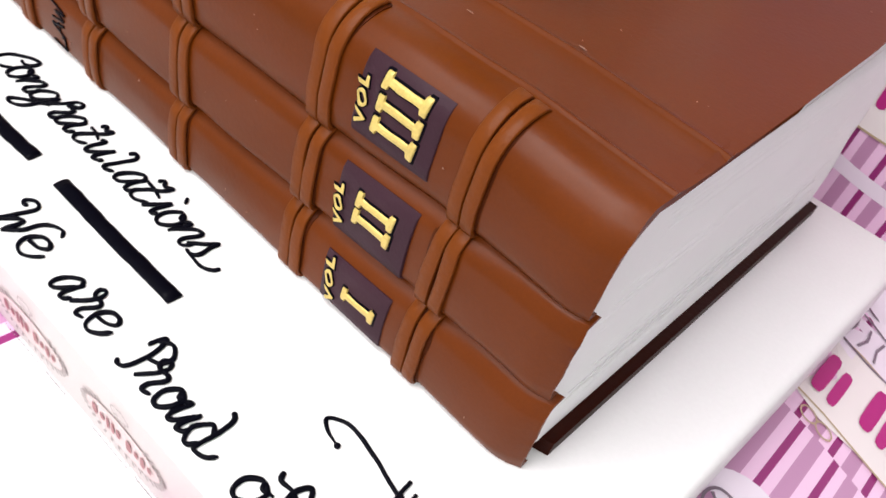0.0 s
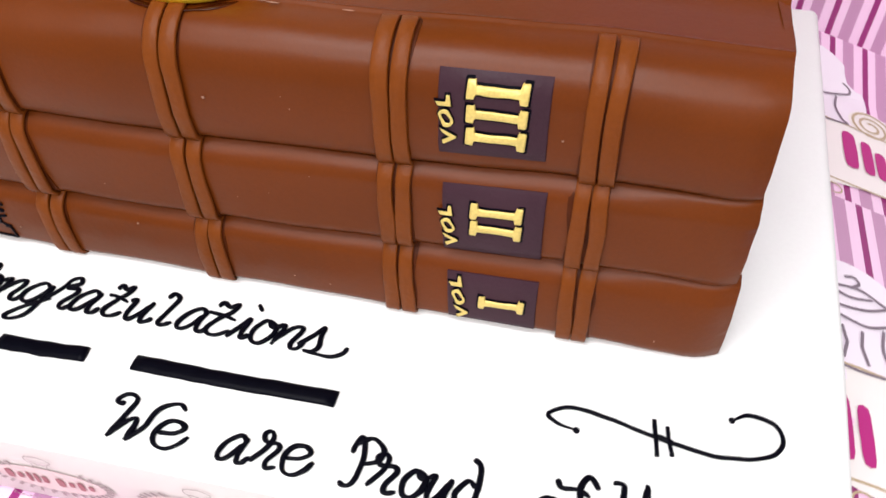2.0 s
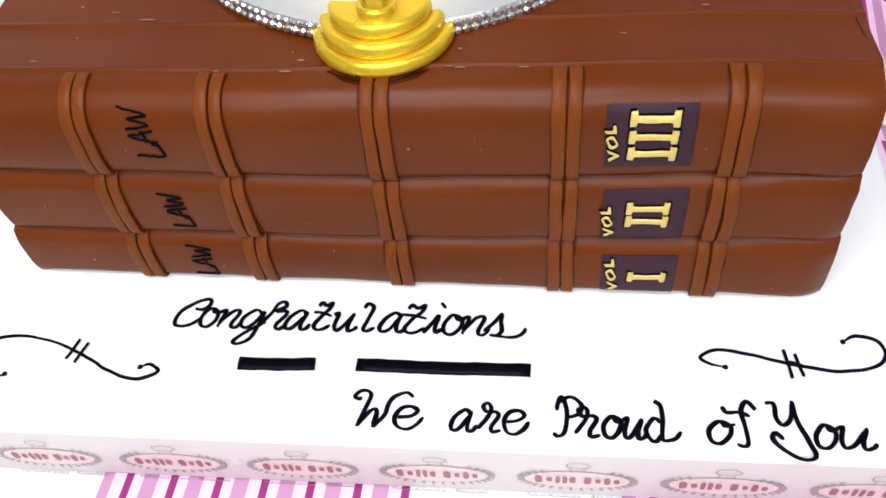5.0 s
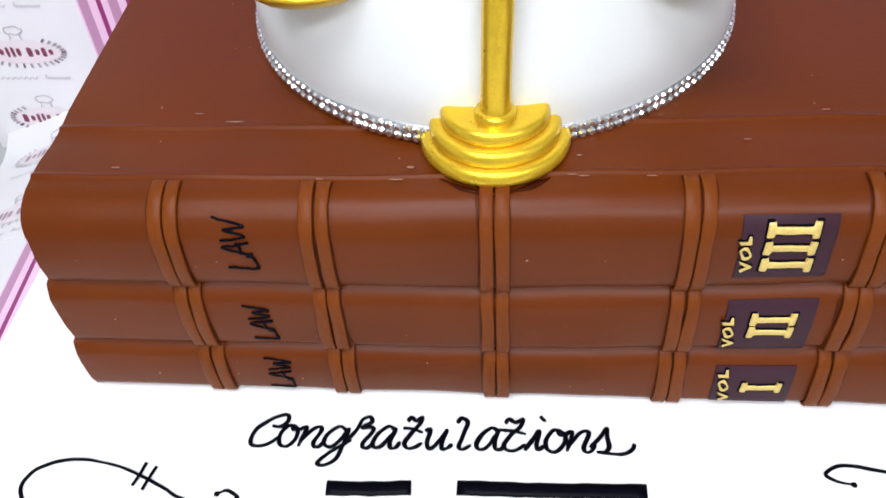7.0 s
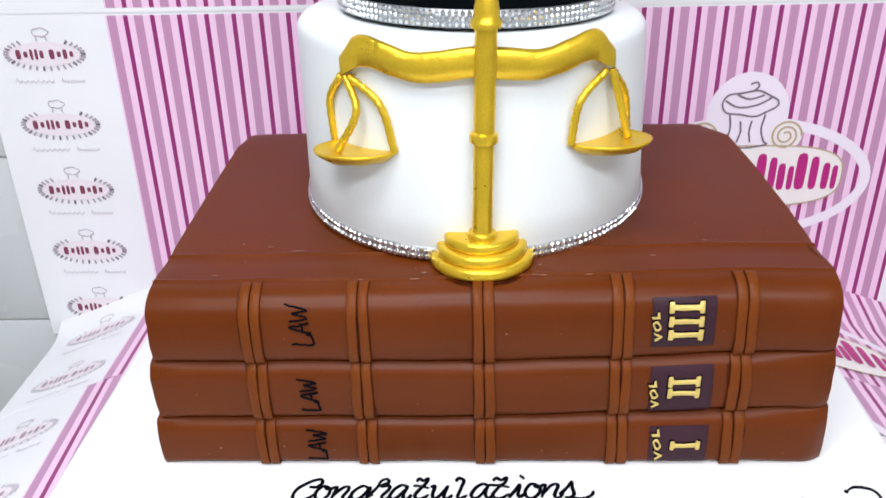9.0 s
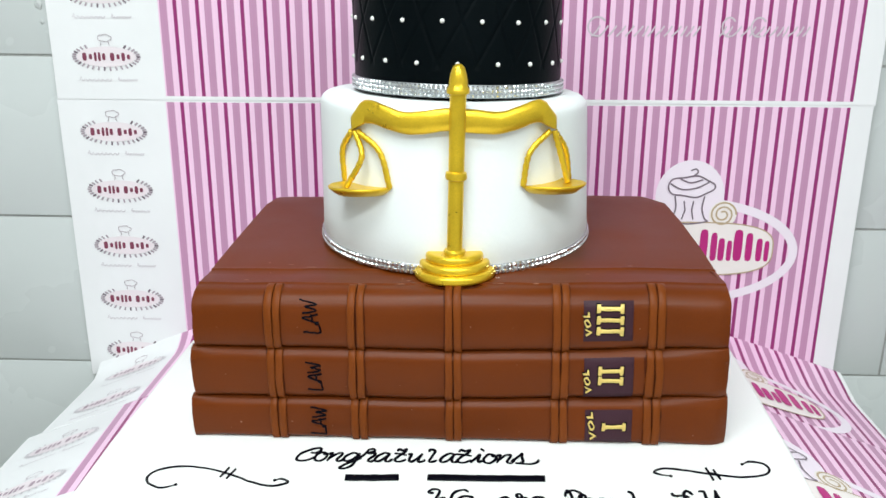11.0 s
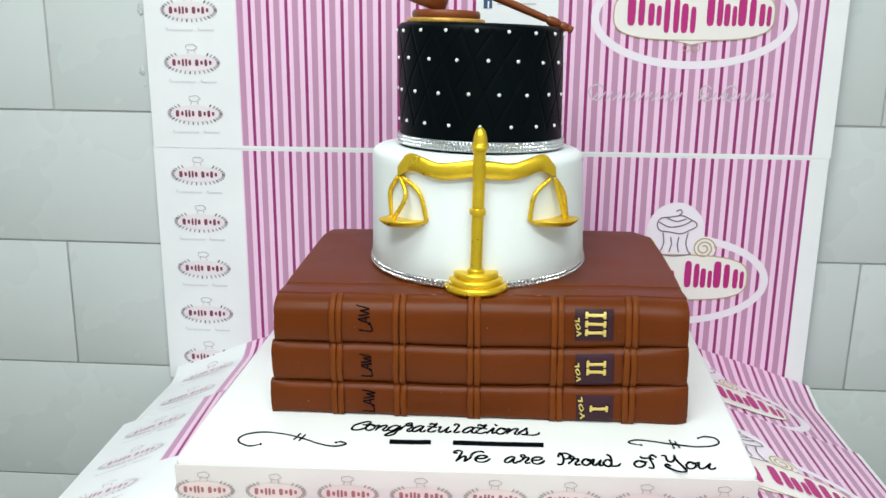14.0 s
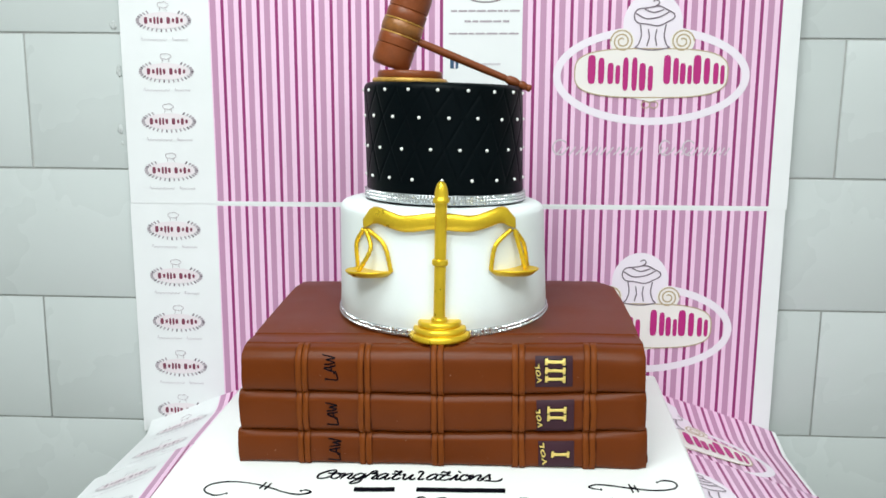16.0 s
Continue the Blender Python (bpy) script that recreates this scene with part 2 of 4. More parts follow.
rough_box("floor", -1.8, 1.8, -2.4, 0.7, -1.0, -0.95, FLOOR, "plain grey tiled floor under the display table", "floor")
rough_box("ceiling", -1.8, 1.8, -2.4, 0.7, 1.45, 1.5, PAINT, "plain white painted ceiling", "ceiling")
rough_box("wall_west", -1.8, -1.7, -2.4, 0.7, -0.95, 1.45, PAINT, "plain white painted side wall", "wall")
rough_box("wall_east", 1.7, 1.8, -2.4, 0.7, -0.95, 1.45, PAINT, "plain white painted side wall", "wall")
rough_box("wall_south", -1.7, 1.7, -2.4, -2.3, -0.95, 1.45, PAINT, "plain white painted wall opposite the cake", "wall")

# the tiled wall stands a little askew to the cake
WALL = pose(0, 0.4075, 0, 0, 1.52, 2.6)
wall = part("wall_north", box(-1.9, 1.9, 0.0008, 0.1, -1.1, 1.6), GROUT, None)
wall.matrix_world = WALL
tagged(wall, "white glazed wall tiles in running bond with thin grey joints", "tiled wall", kind="structure")

# ---- display table ----
TABLE_Z = -0.0635
table = thing("display_table", "narrow white display table hidden under striped paper", "table", pose(0, 0.08, -0.95))
part("tabletop", box(-0.30, 0.28, -0.34, 0.295, 0.85, 0.884, 0.004), PAINT, table)
for sx in (-0.25, 0.23):
    for sy in (-0.28, 0.25):
        part("leg", box(sx - 0.018, sx + 0.018, sy - 0.018, sy + 0.018, 0.0, 0.85, 0.003), STEEL, table)


# ---- printed paper sheets ----
class Sheet:
    """One printed sheet: place(u, v, h) turns print coordinates and a height over the paper into the sheet's own space."""

    def __init__(self, name, label, place, u0, u1, v0, v1, m=None, steps=(2, 2)):
        self.place = place
        bm = bmesh.new()
        uv = bm.loops.layers.uv.new("UVMap")
        nu, nv = steps
        rows = [[(u0 + (u1 - u0) * i / nu, v0 + (v1 - v0) * j / nv) for i in range(nu + 1)] for j in range(nv + 1)]
        at = {}
        for h in (0.0, -0.0006):
            for j in range(nv + 1):
                for i in range(nu + 1):
                    at[h, i, j] = bm.verts.new(place(*rows[j][i], h))
        for h in (0.0, -0.0006):
            for j in range(nv):
                for i in range(nu):
                    corners = [(i, j), (i + 1, j), (i + 1, j + 1), (i, j + 1)]
                    f = bm.faces.new([at[h, a, b] for a, b in corners])
                    for loop, (a, b) in zip(f.loops, corners):
                        loop[uv].uv = rows[b][a]
        rim = [(i, 0) for i in range(nu)] + [(nu, j) for j in range(nv)] + [(i, nv) for i in range(nu, 0, -1)] + [(0, j) for j in range(nv, 0, -1)]
        for (a, b), (c, d) in zip(rim, rim[1:] + rim[:1]):
            f = bm.faces.new((at[0.0, a, b], at[0.0, c, d], at[-0.0006, c, d], at[-0.0006, a, b]))
            for loop in f.loops:
                loop[uv].uv = rows[b][a]
        self.ob = shade(part(name, bm, PAPER, None))
        tagged(self.ob, label, "wrapping paper", "sheets of wrapping paper")
        if m is not None:
            self.ob.matrix_world = m

    def blob(self, bm, outline, h, mat=0):
        c = (sum(p[0] for p in outline) / len(outline), sum(p[1] for p in outline) / len(outline))
        mid = bm.verts.new(self.place(*c, h))
        vs = [bm.verts.new(self.place(u, v, h)) for u, v in outline]
        for a, b in zip(vs, vs[1:] + vs[:1]):
            bm.faces.new((mid, a, b)).material_index = mat

    def line(self, bm, pts, width, h, mat=0, closed=False):
        vs = []
        n = len(pts)
        for k, (u, v) in enumerate(pts):
            a, b = (pts[k - 1], pts[(k + 1) % n]) if closed else (pts[max(k - 1, 0)], pts[min(k + 1, n - 1)])
            du, dv = b[0] - a[0], b[1] - a[1]
            s = width / 2 / max(1e-9, math.hypot(du, dv))
            vs.append((bm.verts.new(self.place(u - dv * s, v + du * s, h)), bm.verts.new(self.place(u + dv * s, v - du * s, h))))
        for (a, b), (c, d) in zip(vs, vs[1:] + (vs[:1] if closed else [])):
            bm.faces.new((a, b, d, c)).material_index = mat

    def bar(self, bm, u0, u1, v0, v1, h, mat=0, slant=0.0):
        w = (v1 - v0) * slant
        self.blob(bm, [(u0, v0), (u1, v0), (u1 + w, v1), (u0 + w, v1)], h, mat)


def oval(cu, cv, a, b, n=48, power=1.0, t0=0.0, t1=1.0):
    out = []
    for k in range(n):
        t = 2 * math.pi * (t0 + (t1 - t0) * k / n)
        c, s = math.cos(t), math.sin(t)
        out.append((cu + a * math.copysign(abs(c) ** power, c), cv + b * math.copysign(abs(s) ** power, s)))
    return out


def pill(cu, cv, w, h, lean=0.0, n=12):
    return [(u + (v - cv) * lean, v) for u, v in oval(cu, cv, w / 2, h / 2, n, 0.5)]


def cupcake(sheet, bm, cu, cv, s, width, h, mat):
    """The outline drawing of a cupcake: a fluted cup and three swirls of cream."""
    cup = [(-0.7, 0.9), (-0.62, 0.3), (-0.78, -0.2), (-0.9, -0.35), (0, -0.48), (0.9, -0.35), (0.78, -0.2), (0.62, 0.3), (0.7, 0.9)]
    sheet.line(bm, [(cu + s * p.x, cv + s * p.y) for p in smooth_path([(a, b, 0) for a, b in cup], 4)], width, h, mat)
    puff = [(cu + s * 1.10 * math.cos(t) * (1 + 0.05 * math.cos(3 * t)), cv + s * (1.36 + 0.50 * math.sin(t) * (1 + 0.10 * math.cos(5 * t)))) for t in (2 * math.pi * k / 36 for k in range(36))]
    sheet.line(bm, puff, width, h, mat, closed=True)
    for curl_line in (((-0.95, 1.50), (-0.4, 1.22), (0.3, 1.30), (0.85, 1.58)), ((-0.5, 1.72), (0.0, 1.55), (0.55, 1.70)), ((0.05, 1.84), (0.28, 2.05), (0.18, 2.22), (-0.05, 2.14))):
        sheet.line(bm, [(cu + s * p.x, cv + s * p.y) for p in smooth_path([(a, b, 0) for a, b in curl_line], 5)], width, h, mat)
    for a in (-0.25, 0.2):
        sheet.line(bm, [(cu + s * a, cv + s * 0.65), (cu + s * a * 0.7, cv + s * 0.2), (cu + s * a * 1.2, cv - s * 0.25)], width, h, mat)


def big_print(sheet, cu, cv, script=True):
    """The large round shop emblem, its lettering as plain blocks."""
    bm = bmesh.new()
    sheet.line(bm, oval(cu, cv - 0.004, 0.1370, 0.0665, 72), 0.0112, 0.0006, 0, closed=True)
    sheet.blob(bm, oval(cu, cv + 0.070, 0.043, 0.046, 32), 0.0009, 0)
    sheet.blob(bm, [(u, v - 0.006 * max(0, 1 - abs(u - cu) / 0.03) * (v < cv)) for u, v in oval(cu, cv, 0.111, 0.0355, 64, 0.62)], 0.0012, 1)
    part("emblem", bm, [P_WHITE, P_CREAM], sheet.ob, "white ring and cream plaque printed on the paper", smooth=False)
    bm = bmesh.new()
    sheet.line(bm, oval(cu, cv, 0.111, 0.0355, 64, 0.62), 0.0016, 0.0015, 0, closed=True)
    part("plaque_outline", bm, P_TAN, sheet.ob, "thin tan outline printed on the paper", smooth=False)
    for side in (-1, 1):
        bm = bmesh.new()
        turns = [(cu + side * (0.0435 + (0.017 - 0.0135 * k / 40) * math.cos(k * 0.37)), cv + 0.046 + (0.017 - 0.0135 * k / 40) * math.sin(k * 0.37)) for k in range(41)]
        sheet.blob(bm, oval(cu + side * 0.0435, cv + 0.046, 0.0175, 0.0175, 24), 0.0011, 1)
        sheet.line(bm, turns, 0.0022, 0.0014, 0)
        part("scroll", bm, [P_TAN, P_CREAM], sheet.ob, "tan spiral scroll printed on the paper", smooth=False)
        bm = bmesh.new()
        sheet.line(bm, oval(cu + side * 0.006, cv - 0.046, 0.006, 0.005, 14), 0.0012, 0.0013, 0, closed=True)
        part("loop", bm, P_TAN, sheet.ob, "small tan loop printed on the paper", smooth=False)
    bm = bmesh.new()
    cupcake(sheet, bm, cu, cv + 0.046, 0.0265, 0.0019, 0.0016, 0)
    part("cupcake_drawing", bm, P_GREY, sheet.ob, "grey cupcake outline printed on the paper", smooth=False)
    for x, w, lo, hi in ((-0.080, 0.025, -0.016, 0.0265), (-0.054, 0.019, -0.016, 0.015), (-0.037, 0.011, -0.026, 0.023), (-0.024, 0.011, -0.026, 0.023), (-0.007, 0.021, -0.026, 0.015),
                         (0.029, 0.023, -0.016, 0.0265), (0.0505, 0.018, -0.016, 0.015), (0.073, 0.025, -0.016, 0.0265), (0.098, 0.017, -0.016, 0.015)):
        strokes = ((0.0, w * 0.74),) if w < 0.013 else ((-w * 0.26, w * 0.46), (w * 0.30, w * 0.36))
        for n, (dx, wide) in enumerate(strokes):
            bm = bmesh.new()
            top = hi if n == 0 else (hi + lo) / 2 + (hi - lo) * 0.40
            sheet.blob(bm, pill(cu + x + dx, cv + (lo + top) / 2, wide, top - lo), 0.0018)
            part("lettering_block", bm, P_MAGENTA, sheet.ob, smooth=False)
    if not script:
        return
    bm = bmesh.new()
    rng = random.Random(5)
    u = cu - 0.135
    while u < cu + 0.115:
        w = rng.uniform(0.006, 0.011)
        if not cu - 0.012 < u < cu + 0.014:
            sheet.line(bm, [(u, cv - 0.121 + 0.5 * (u - cu) * 0.01), (u + w * 0.6, cv - 0.115), (u + w, cv - 0.109)], 0.0020, 0.0008)
        u += w
    for a, b in ((-0.14, -0.118), (0.018, 0.034), (0.052, 0.07)):
        sheet.line(bm, oval(cu + (a + b) / 2, cv - 0.110, (b - a) / 2, 0.011, 20, t0=0.1, t1=0.85), 0.0022, 0.0008)
    part("tag_line_script", bm, P_SCRIPT, sheet.ob, "thin grey script bars printed on the paper", smooth=False, kind="stuff")


def small_print(sheet, cu, cv, s=1.0, line=True, inks=None):
    """The small oval emblem with a ring of ticks."""
    bm = bmesh.new()
    sheet.blob(bm, oval(cu, cv, 0.037 * s, 0.0125 * s, 32), 0.0006, 0)
    for k in range(34):
        t = 2 * math.pi * k / 34
        if abs(t - math.pi / 2) < 0.62:
            continue
        w = 0.0022 * s
        a, b = math.cos(t), math.sin(t)
        sheet.line(bm, [(cu + 0.0375 * s * a, cv + 0.0125 * s * b), (cu + 0.0425 * s * a, cv + 0.0172 * s * b)], w, 0.0008, 1 if k % 5 else 3)
    for x, w, h in ((-0.027, 0.0075, 0.011), (-0.0195, 0.0058, 0.007), (-0.0135, 0.0046, 0.012), (-0.0085, 0.0046, 0.012), (-0.0030, 0.0058, 0.009),
                    (0.0075, 0.0076, 0.011), (0.0148, 0.0055, 0.0065), (0.0212, 0.0062, 0.011), (0.0278, 0.0055, 0.0065)):
        sheet.blob(bm, pill(cu + x * s, cv, w * s * 0.72, h * s * 0.92, n=8), 0.0010, 2)
    # a little cupcake over the oval
    sheet.line(bm, [(cu + 0.0085 * s * math.cos(t) * (1 + 0.06 * math.cos(3 * t)), cv + s * (0.0225 + 0.0042 * math.sin(t) * (1 + 0.12 * math.cos(5 * t)))) for t in (2 * math.pi * k / 20 for k in range(20))], 0.0008 * s, 0.0010, 4, closed=True)
    for side in (-1, 1):
        sheet.line(bm, [(cu + side * 0.0055 * s, cv + 0.0185 * s), (cu + side * 0.0045 * s, cv + 0.0160 * s), (cu + side * 0.0058 * s, cv + 0.0135 * s)], 0.0008 * s, 0.0010, 4)
    if line:
        for a, b in ((-0.036, 0.004), (0.012, 0.036)):
            sheet.line(bm, [(cu + s * (a + (b - a) * k / 24), cv - s * (0.0285 - 0.0016 * math.sin(k * 1.9) - 0.0028 * (k == 1))) for k in range(25)], 0.0011 * s, 0.0008, 5)
    part("small_emblem", bm, inks or [P_PINK, P_LIGHT, P_MAROON, P_GREY, P_LIGHT, P_PALE], sheet.ob, "small oval emblem printed on the paper", smooth=False, kind="stuff")


def info_print(sheet):
    bm = bmesh.new()
    rng = random.Random(3)
    for v, u0, u1, w in ((0.290, 0.503, 0.603, 0.0027), (0.275, 0.523, 0.588, 0.0027), (0.2575, 0.500, 0.602, 0.0024)):
        u = u0
        while u < u1:
            step = rng.uniform(0.006, 0.018)
            sheet.bar(bm, u, min(u1, u + step), v, v + w, 0.0006, 1)
            u += step + 0.002
    sheet.line(bm, oval(0.5535, 0.3105, 0.0235, 0.0065, 24, t0=0.5, t1=1.02), 0.0018, 0.0006, 2)
    sheet.blob(bm, [(0.502, 0.208), (0.514, 0.208), (0.514, 0.221), (0.502, 0.221)], 0.0006, 0)
    sheet.bar(bm, 0.5075, 0.5100, 0.208, 0.218, 0.0009, 3)
    sheet.bar(bm, 0.521, 0.576, 0.2130, 0.2158, 0.0006, 4)
    part("address_print", bm, [P_BLUE, P_LIGHT, P_GREY, P_WHITE, P_PALE], sheet.ob, "grey bars and a blue square printed on the paper", smooth=False, kind="stuff")


HANG = pose(0, 0.393, 0, 0, 1.1, 1.85)
SEAM = 0.2461


def hung(u, v, h):
    # a shallow buckle in the hanging paper
    return Vector((u * 1.0145, -h - 0.0025 * math.sin(u * 7) ** 2, v))


for k, (u_shift, low) in enumerate(((-0.523, SEAM), (-0.5245, SEAM - 0.3795))):
    sheet = Sheet("wrapping_paper_sheet", "hanging sheet of pink-striped white wrapping paper with printed emblems" if k == 0 else "lower hanging sheet of pink-striped white wrapping paper behind the cake",
                  hung, 0.006, 1.006, 0.0, 0.3795, HANG @ pose(u_shift, 0.0008 * k, low), steps=(40, 8))
    big_print(sheet, 0.796, 0.2015 if k == 0 else 0.1940, k == 0)
    for j in range(5):
        small_print(sheet, 0.0735, 0.0520 + 0.0755 * j if k == 0 else 0.0376 + 0.0752 * j)
    if k == 0:
        info_print(sheet)

# sheets lying on the table, drooping past its ends


def droop(x):
    right, left = x - 0.295, -0.345 - x
    return TABLE_Z - 0.35 * (math.sqrt(right * right + 4e-4) + right) / 2 - 0.37 * (math.sqrt(left * left + 4e-4) + left) / 2


BACK = 0.397


def curl(y):
    return 0.017 * max(0.0, min(1.0, (y - BACK + 0.055) / 0.055)) ** 2


def lay_straight(x0, y0, lift):
    def place(u, v, h):
        x, y = x0 + u, y0 + v
        return Vector((x, min(y, BACK + 0.03 * x), droop(x) + curl(y) + lift + h))
    return place


def lay_turned(x0, turn, lift):
    def place(u, v, h):
        c, s = math.cos(radians(turn)), math.sin(radians(turn))
        x, y = x0 + (u - 0.163) * c - (v - 0.384) * s, 0.389 + (u - 0.163) * s + (v - 0.384) * c
        return Vector((x, min(y, BACK + 0.03 * x), droop(x) + 2 * curl(y) + lift + h))
    return place


sheet = Sheet("wrapping_paper_sheet", "pink-striped wrapping paper lying on the table at the wall", lay_straight(-0.4815, 0.0755, 0.0), 0.31, 0.985, 0.0, 0.3315, steps=(48, 6))
big_print(sheet, 0.798, 0.1975)
sheet = Sheet("wrapping_paper_sheet", "pink-striped wrapping paper lying under the cake board", lay_straight(-0.4765, -0.1610, 0.0032), 0.31, 0.985, -0.195, 0.3763, steps=(48, 6))
big_print(sheet, 0.798, 0.1975)
sheet = Sheet("wrapping_paper_sheet", "striped paper with a white emblem column lying askew at the wall", lay_turned(-0.3690, 3.5, 0.0022), 0.024, 0.47, 0.205, 0.405, steps=(40, 16))
for j in range(2):
    small_print(sheet, 0.090, 0.337 - 0.0935 * j, inks=PALE_INKS)
sheet = Sheet("wrapping_paper_sheet", "striped paper with a white emblem column lying askew beside the board", lay_turned(-0.3960, 7.1, 0.0014), 0.022, 0.47, -0.34, 0.215, steps=(40, 12))
for j in range(2, 8):
    small_print(sheet, 0.090, 0.337 - 0.0935 * j, inks=PALE_INKS)


# ---- cake board ----
board = thing("cake_board", "thick square cake board, white iced top, emblem-printed paper round its edge", "cake board", pose(0, 0.13, 0, 0, 0, 1.5))
BX0, BX1, BY0, BY1, BTHICK = -0.300, 0.280, -0.2265, 0.190, 0.0585
SLOPE = 0.045


def board_z(y, x=0.0):
    """The board, turned a little, dips towards its front edge."""
    return SLOPE * min(0.0, y - 0.0262 * x)


def slab(x0, x1, y0, y1, z0, z1, bevel, dip_low):
    """A board whose front part dips and whose sides spread to the back; dip_low tells whether its underside follows."""
    bm = bmesh.new()
    rows = (y0, -0.13, y1)
    ends = []
    for x, flare in ((x0, -0.0145), (x1, 0.0590)):
        side = [x + flare * (y - y0) for y in rows]
        low = [bm.verts.new((x, y, z0 + (board_z(y + 0.13) if dip_low else 0))) for x, y in zip(side, rows)]
        high = [bm.verts.new((x, y, z1 + board_z(y + 0.13))) for x, y in zip(side, rows)]
        ends.append(low + high[::-1])
    for j in range(6):
        i = (j + 1) % 6
        bm.faces.new((ends[0][j], ends[0][i], ends[1][i], ends[1][j]))
    for e in ends:
        bm.faces.new(e)
    bmesh.ops.recalc_face_normals(bm, faces=bm.faces)
    sharp = [e for e in bm.edges if len(e.link_faces) == 2 and e.calc_face_angle() > 0.8]
    bmesh.ops.bevel(bm, geom=sharp, offset=bevel, segments=3, profile=0.5, affect="EDGES")
    return bm


shade(part("icing", slab(BX0, BX1, BY0, BY1, -0.014, 0, 0.0055, True), ICING, board, "smooth white icing"))
shade(part("drum", slab(BX0 - 0.0002, BX1 + 0.0002, BY0 - 0.0002, BY1, -BTHICK, -0.0145, 0.002, False), PLAIN_PAPER, board, "pale paper wrapped round the edge"))


class Edge(Sheet):
    def __init__(self, ob, place):
        self.ob, self.place = ob, place


edging = part("edge_paper", box(BX0 - 0.0006, BX1 + 0.0006, BY0 - 0.0008, BY0 + 0.0010, -0.0575, -0.0118, 0.0005, 2), EDGE_PAPER, board, "white paper strip with small oval emblems")
strip = Edge(edging, lambda u, v, h: Vector((u, BY0 - 0.0008 - h, v)))
for j in range(8):
    small_print(strip, -0.271 + 0.0742 * j, -0.0385, 0.74, line=True, inks=[E_PINK, E_GREY, E_RED, E_GREY, E_GREY, E_GREY])

# ---- law-book cake ----
cake = thing("book_cake", "brown fondant cake shaped as three stacked law volumes", "cake")


SEAM_X = (-0.23, -0.0725, 0.003, 0.093, 0.168, 0.20, 0.235)
LOW_SEAM = (0.0395, 0.0388, 0.0385, 0.0405, 0.0425, 0.0440, 0.0445)
HIGH_SEAM = (0.0855, 0.0850, 0.0830, 0.0835, 0.0855, 0.0870, 0.0880)


def recede(x, z):
    """The upper volumes lie turned a little, so that their spines draw back towards +x."""
    return max(0.0, min(1.0, z / 0.11)) * max(0.0, 0.0020 + 0.039 * min(x, 0.16) - 0.055 * max(0.0, x - 0.16))


def lean(x, y, z):
    """Hand-made shape of the stack: uneven seams, sides that spread towards the back, one rounded corner."""
    lo, hi = float(np.interp(x, SEAM_X, LOW_SEAM)), float(np.interp(x, SEAM_X, HIGH_SEAM))
    z = float(np.interp(z, (0.0, 0.041, 0.083, 0.118, 0.2), (0.0, lo, hi, 0.118, 0.2)))
    back = max(0.0, y - 0.02)
    turn = max(0.0, (y - 0.246) / 0.06) if z > 0.12 else 0.0
    if z > 0.12:
        z += 0.052 * max(0.0, y - 0.06)
    out = x + (-0.016 + 0.016 * x / 0.22) * back
    out -= 0.030 * turn ** 2.2 * max(0.0, (x - 0.13) / 0.1) - 0.010 * turn ** 3 * max(0.0, (-0.16 - x) / 0.06)
    if y < 0.006 and z < 0.12:
        # the grooves between the volumes run out towards the ends
        y -= 0.8 * max(0.0, y) * max(0.0, 1 - min((x + 0.226) / 0.024, (0.237 - x) / 0.055)) if x < -0.2 or x > 0.18 else 0.0
    corner = 0.0045 * max(0.0, (x - 0.219) / 0.015) ** 2 * max(0.0, 1 - max(0.0, y) / 0.03)
    return Vector((out, y + recede(x, z) + corner, z))


def softened(p, amount=0.0007, size=28.0):
    return p + amount * noise.noise_vector(p * size)


def swept(outline, x0, x1, n, mat, name, parent, label="", wob=0.0007):
    """A closed outline in y and z, carried along x in n steps, with slightly hand-made edges."""
    bm = bmesh.new()
    rings = []
    for k in range(n + 1):
        t = k / n
        x = x0 + (x1 - x0) * t
        pinch = 0.0005 * (max(0, 1 - t * n / 1.5) + max(0, 1 - (1 - t) * n / 1.5))
        ring = []
        cy, cz = sum(p[0] for p in outline) / len(outline), sum(p[1] for p in outline) / len(outline)
        for y, z in outline:
            d = math.hypot(y - cy, z - cz) or 1
            ragged = 0.0009 * noise.noise(Vector((y * 45, z * 75, x0 * 9))) * (t - 0.5) * 2 if k in (0, 1, n - 1, n) else 0.0
            p = lean(x + ragged, y + (cy - y) / d * pinch, z + (cz - z) / d * pinch)
            ring.append(bm.verts.new(softened(p, wob)))
        rings.append(ring)
    m = len(outline)
    for a, b in zip(rings, rings[1:]):
        for j in range(m):
            i = (j + 1) % m
            bm.faces.new((a[j], a[i], b[i], b[j]))
    bm.faces.new(rings[0])
    bm.faces.new(rings[-1])
    bmesh.ops.triangulate(bm, faces=[f for f in bm.faces if len(f.verts) > 4])
    return shade(part(name, bm, mat, parent, label), 50)


def spine_curve(z0, z1, bulge=0.0016):
    """The rounded spine of a lower volume, from its foot to its head."""
    pts = []
    for k in range(25):
        t = k / 24
        z = z0 + (z1 - z0) * t
        edge = 1.25 * max(0, 1 - t / 0.12) if t < 0.5 else 1.6 * max(0, 1 - (1 - t) / 0.24)
        pts.append((0.0030 * edge ** 2 - bulge * math.sin(math.pi * t), z))
    return pts


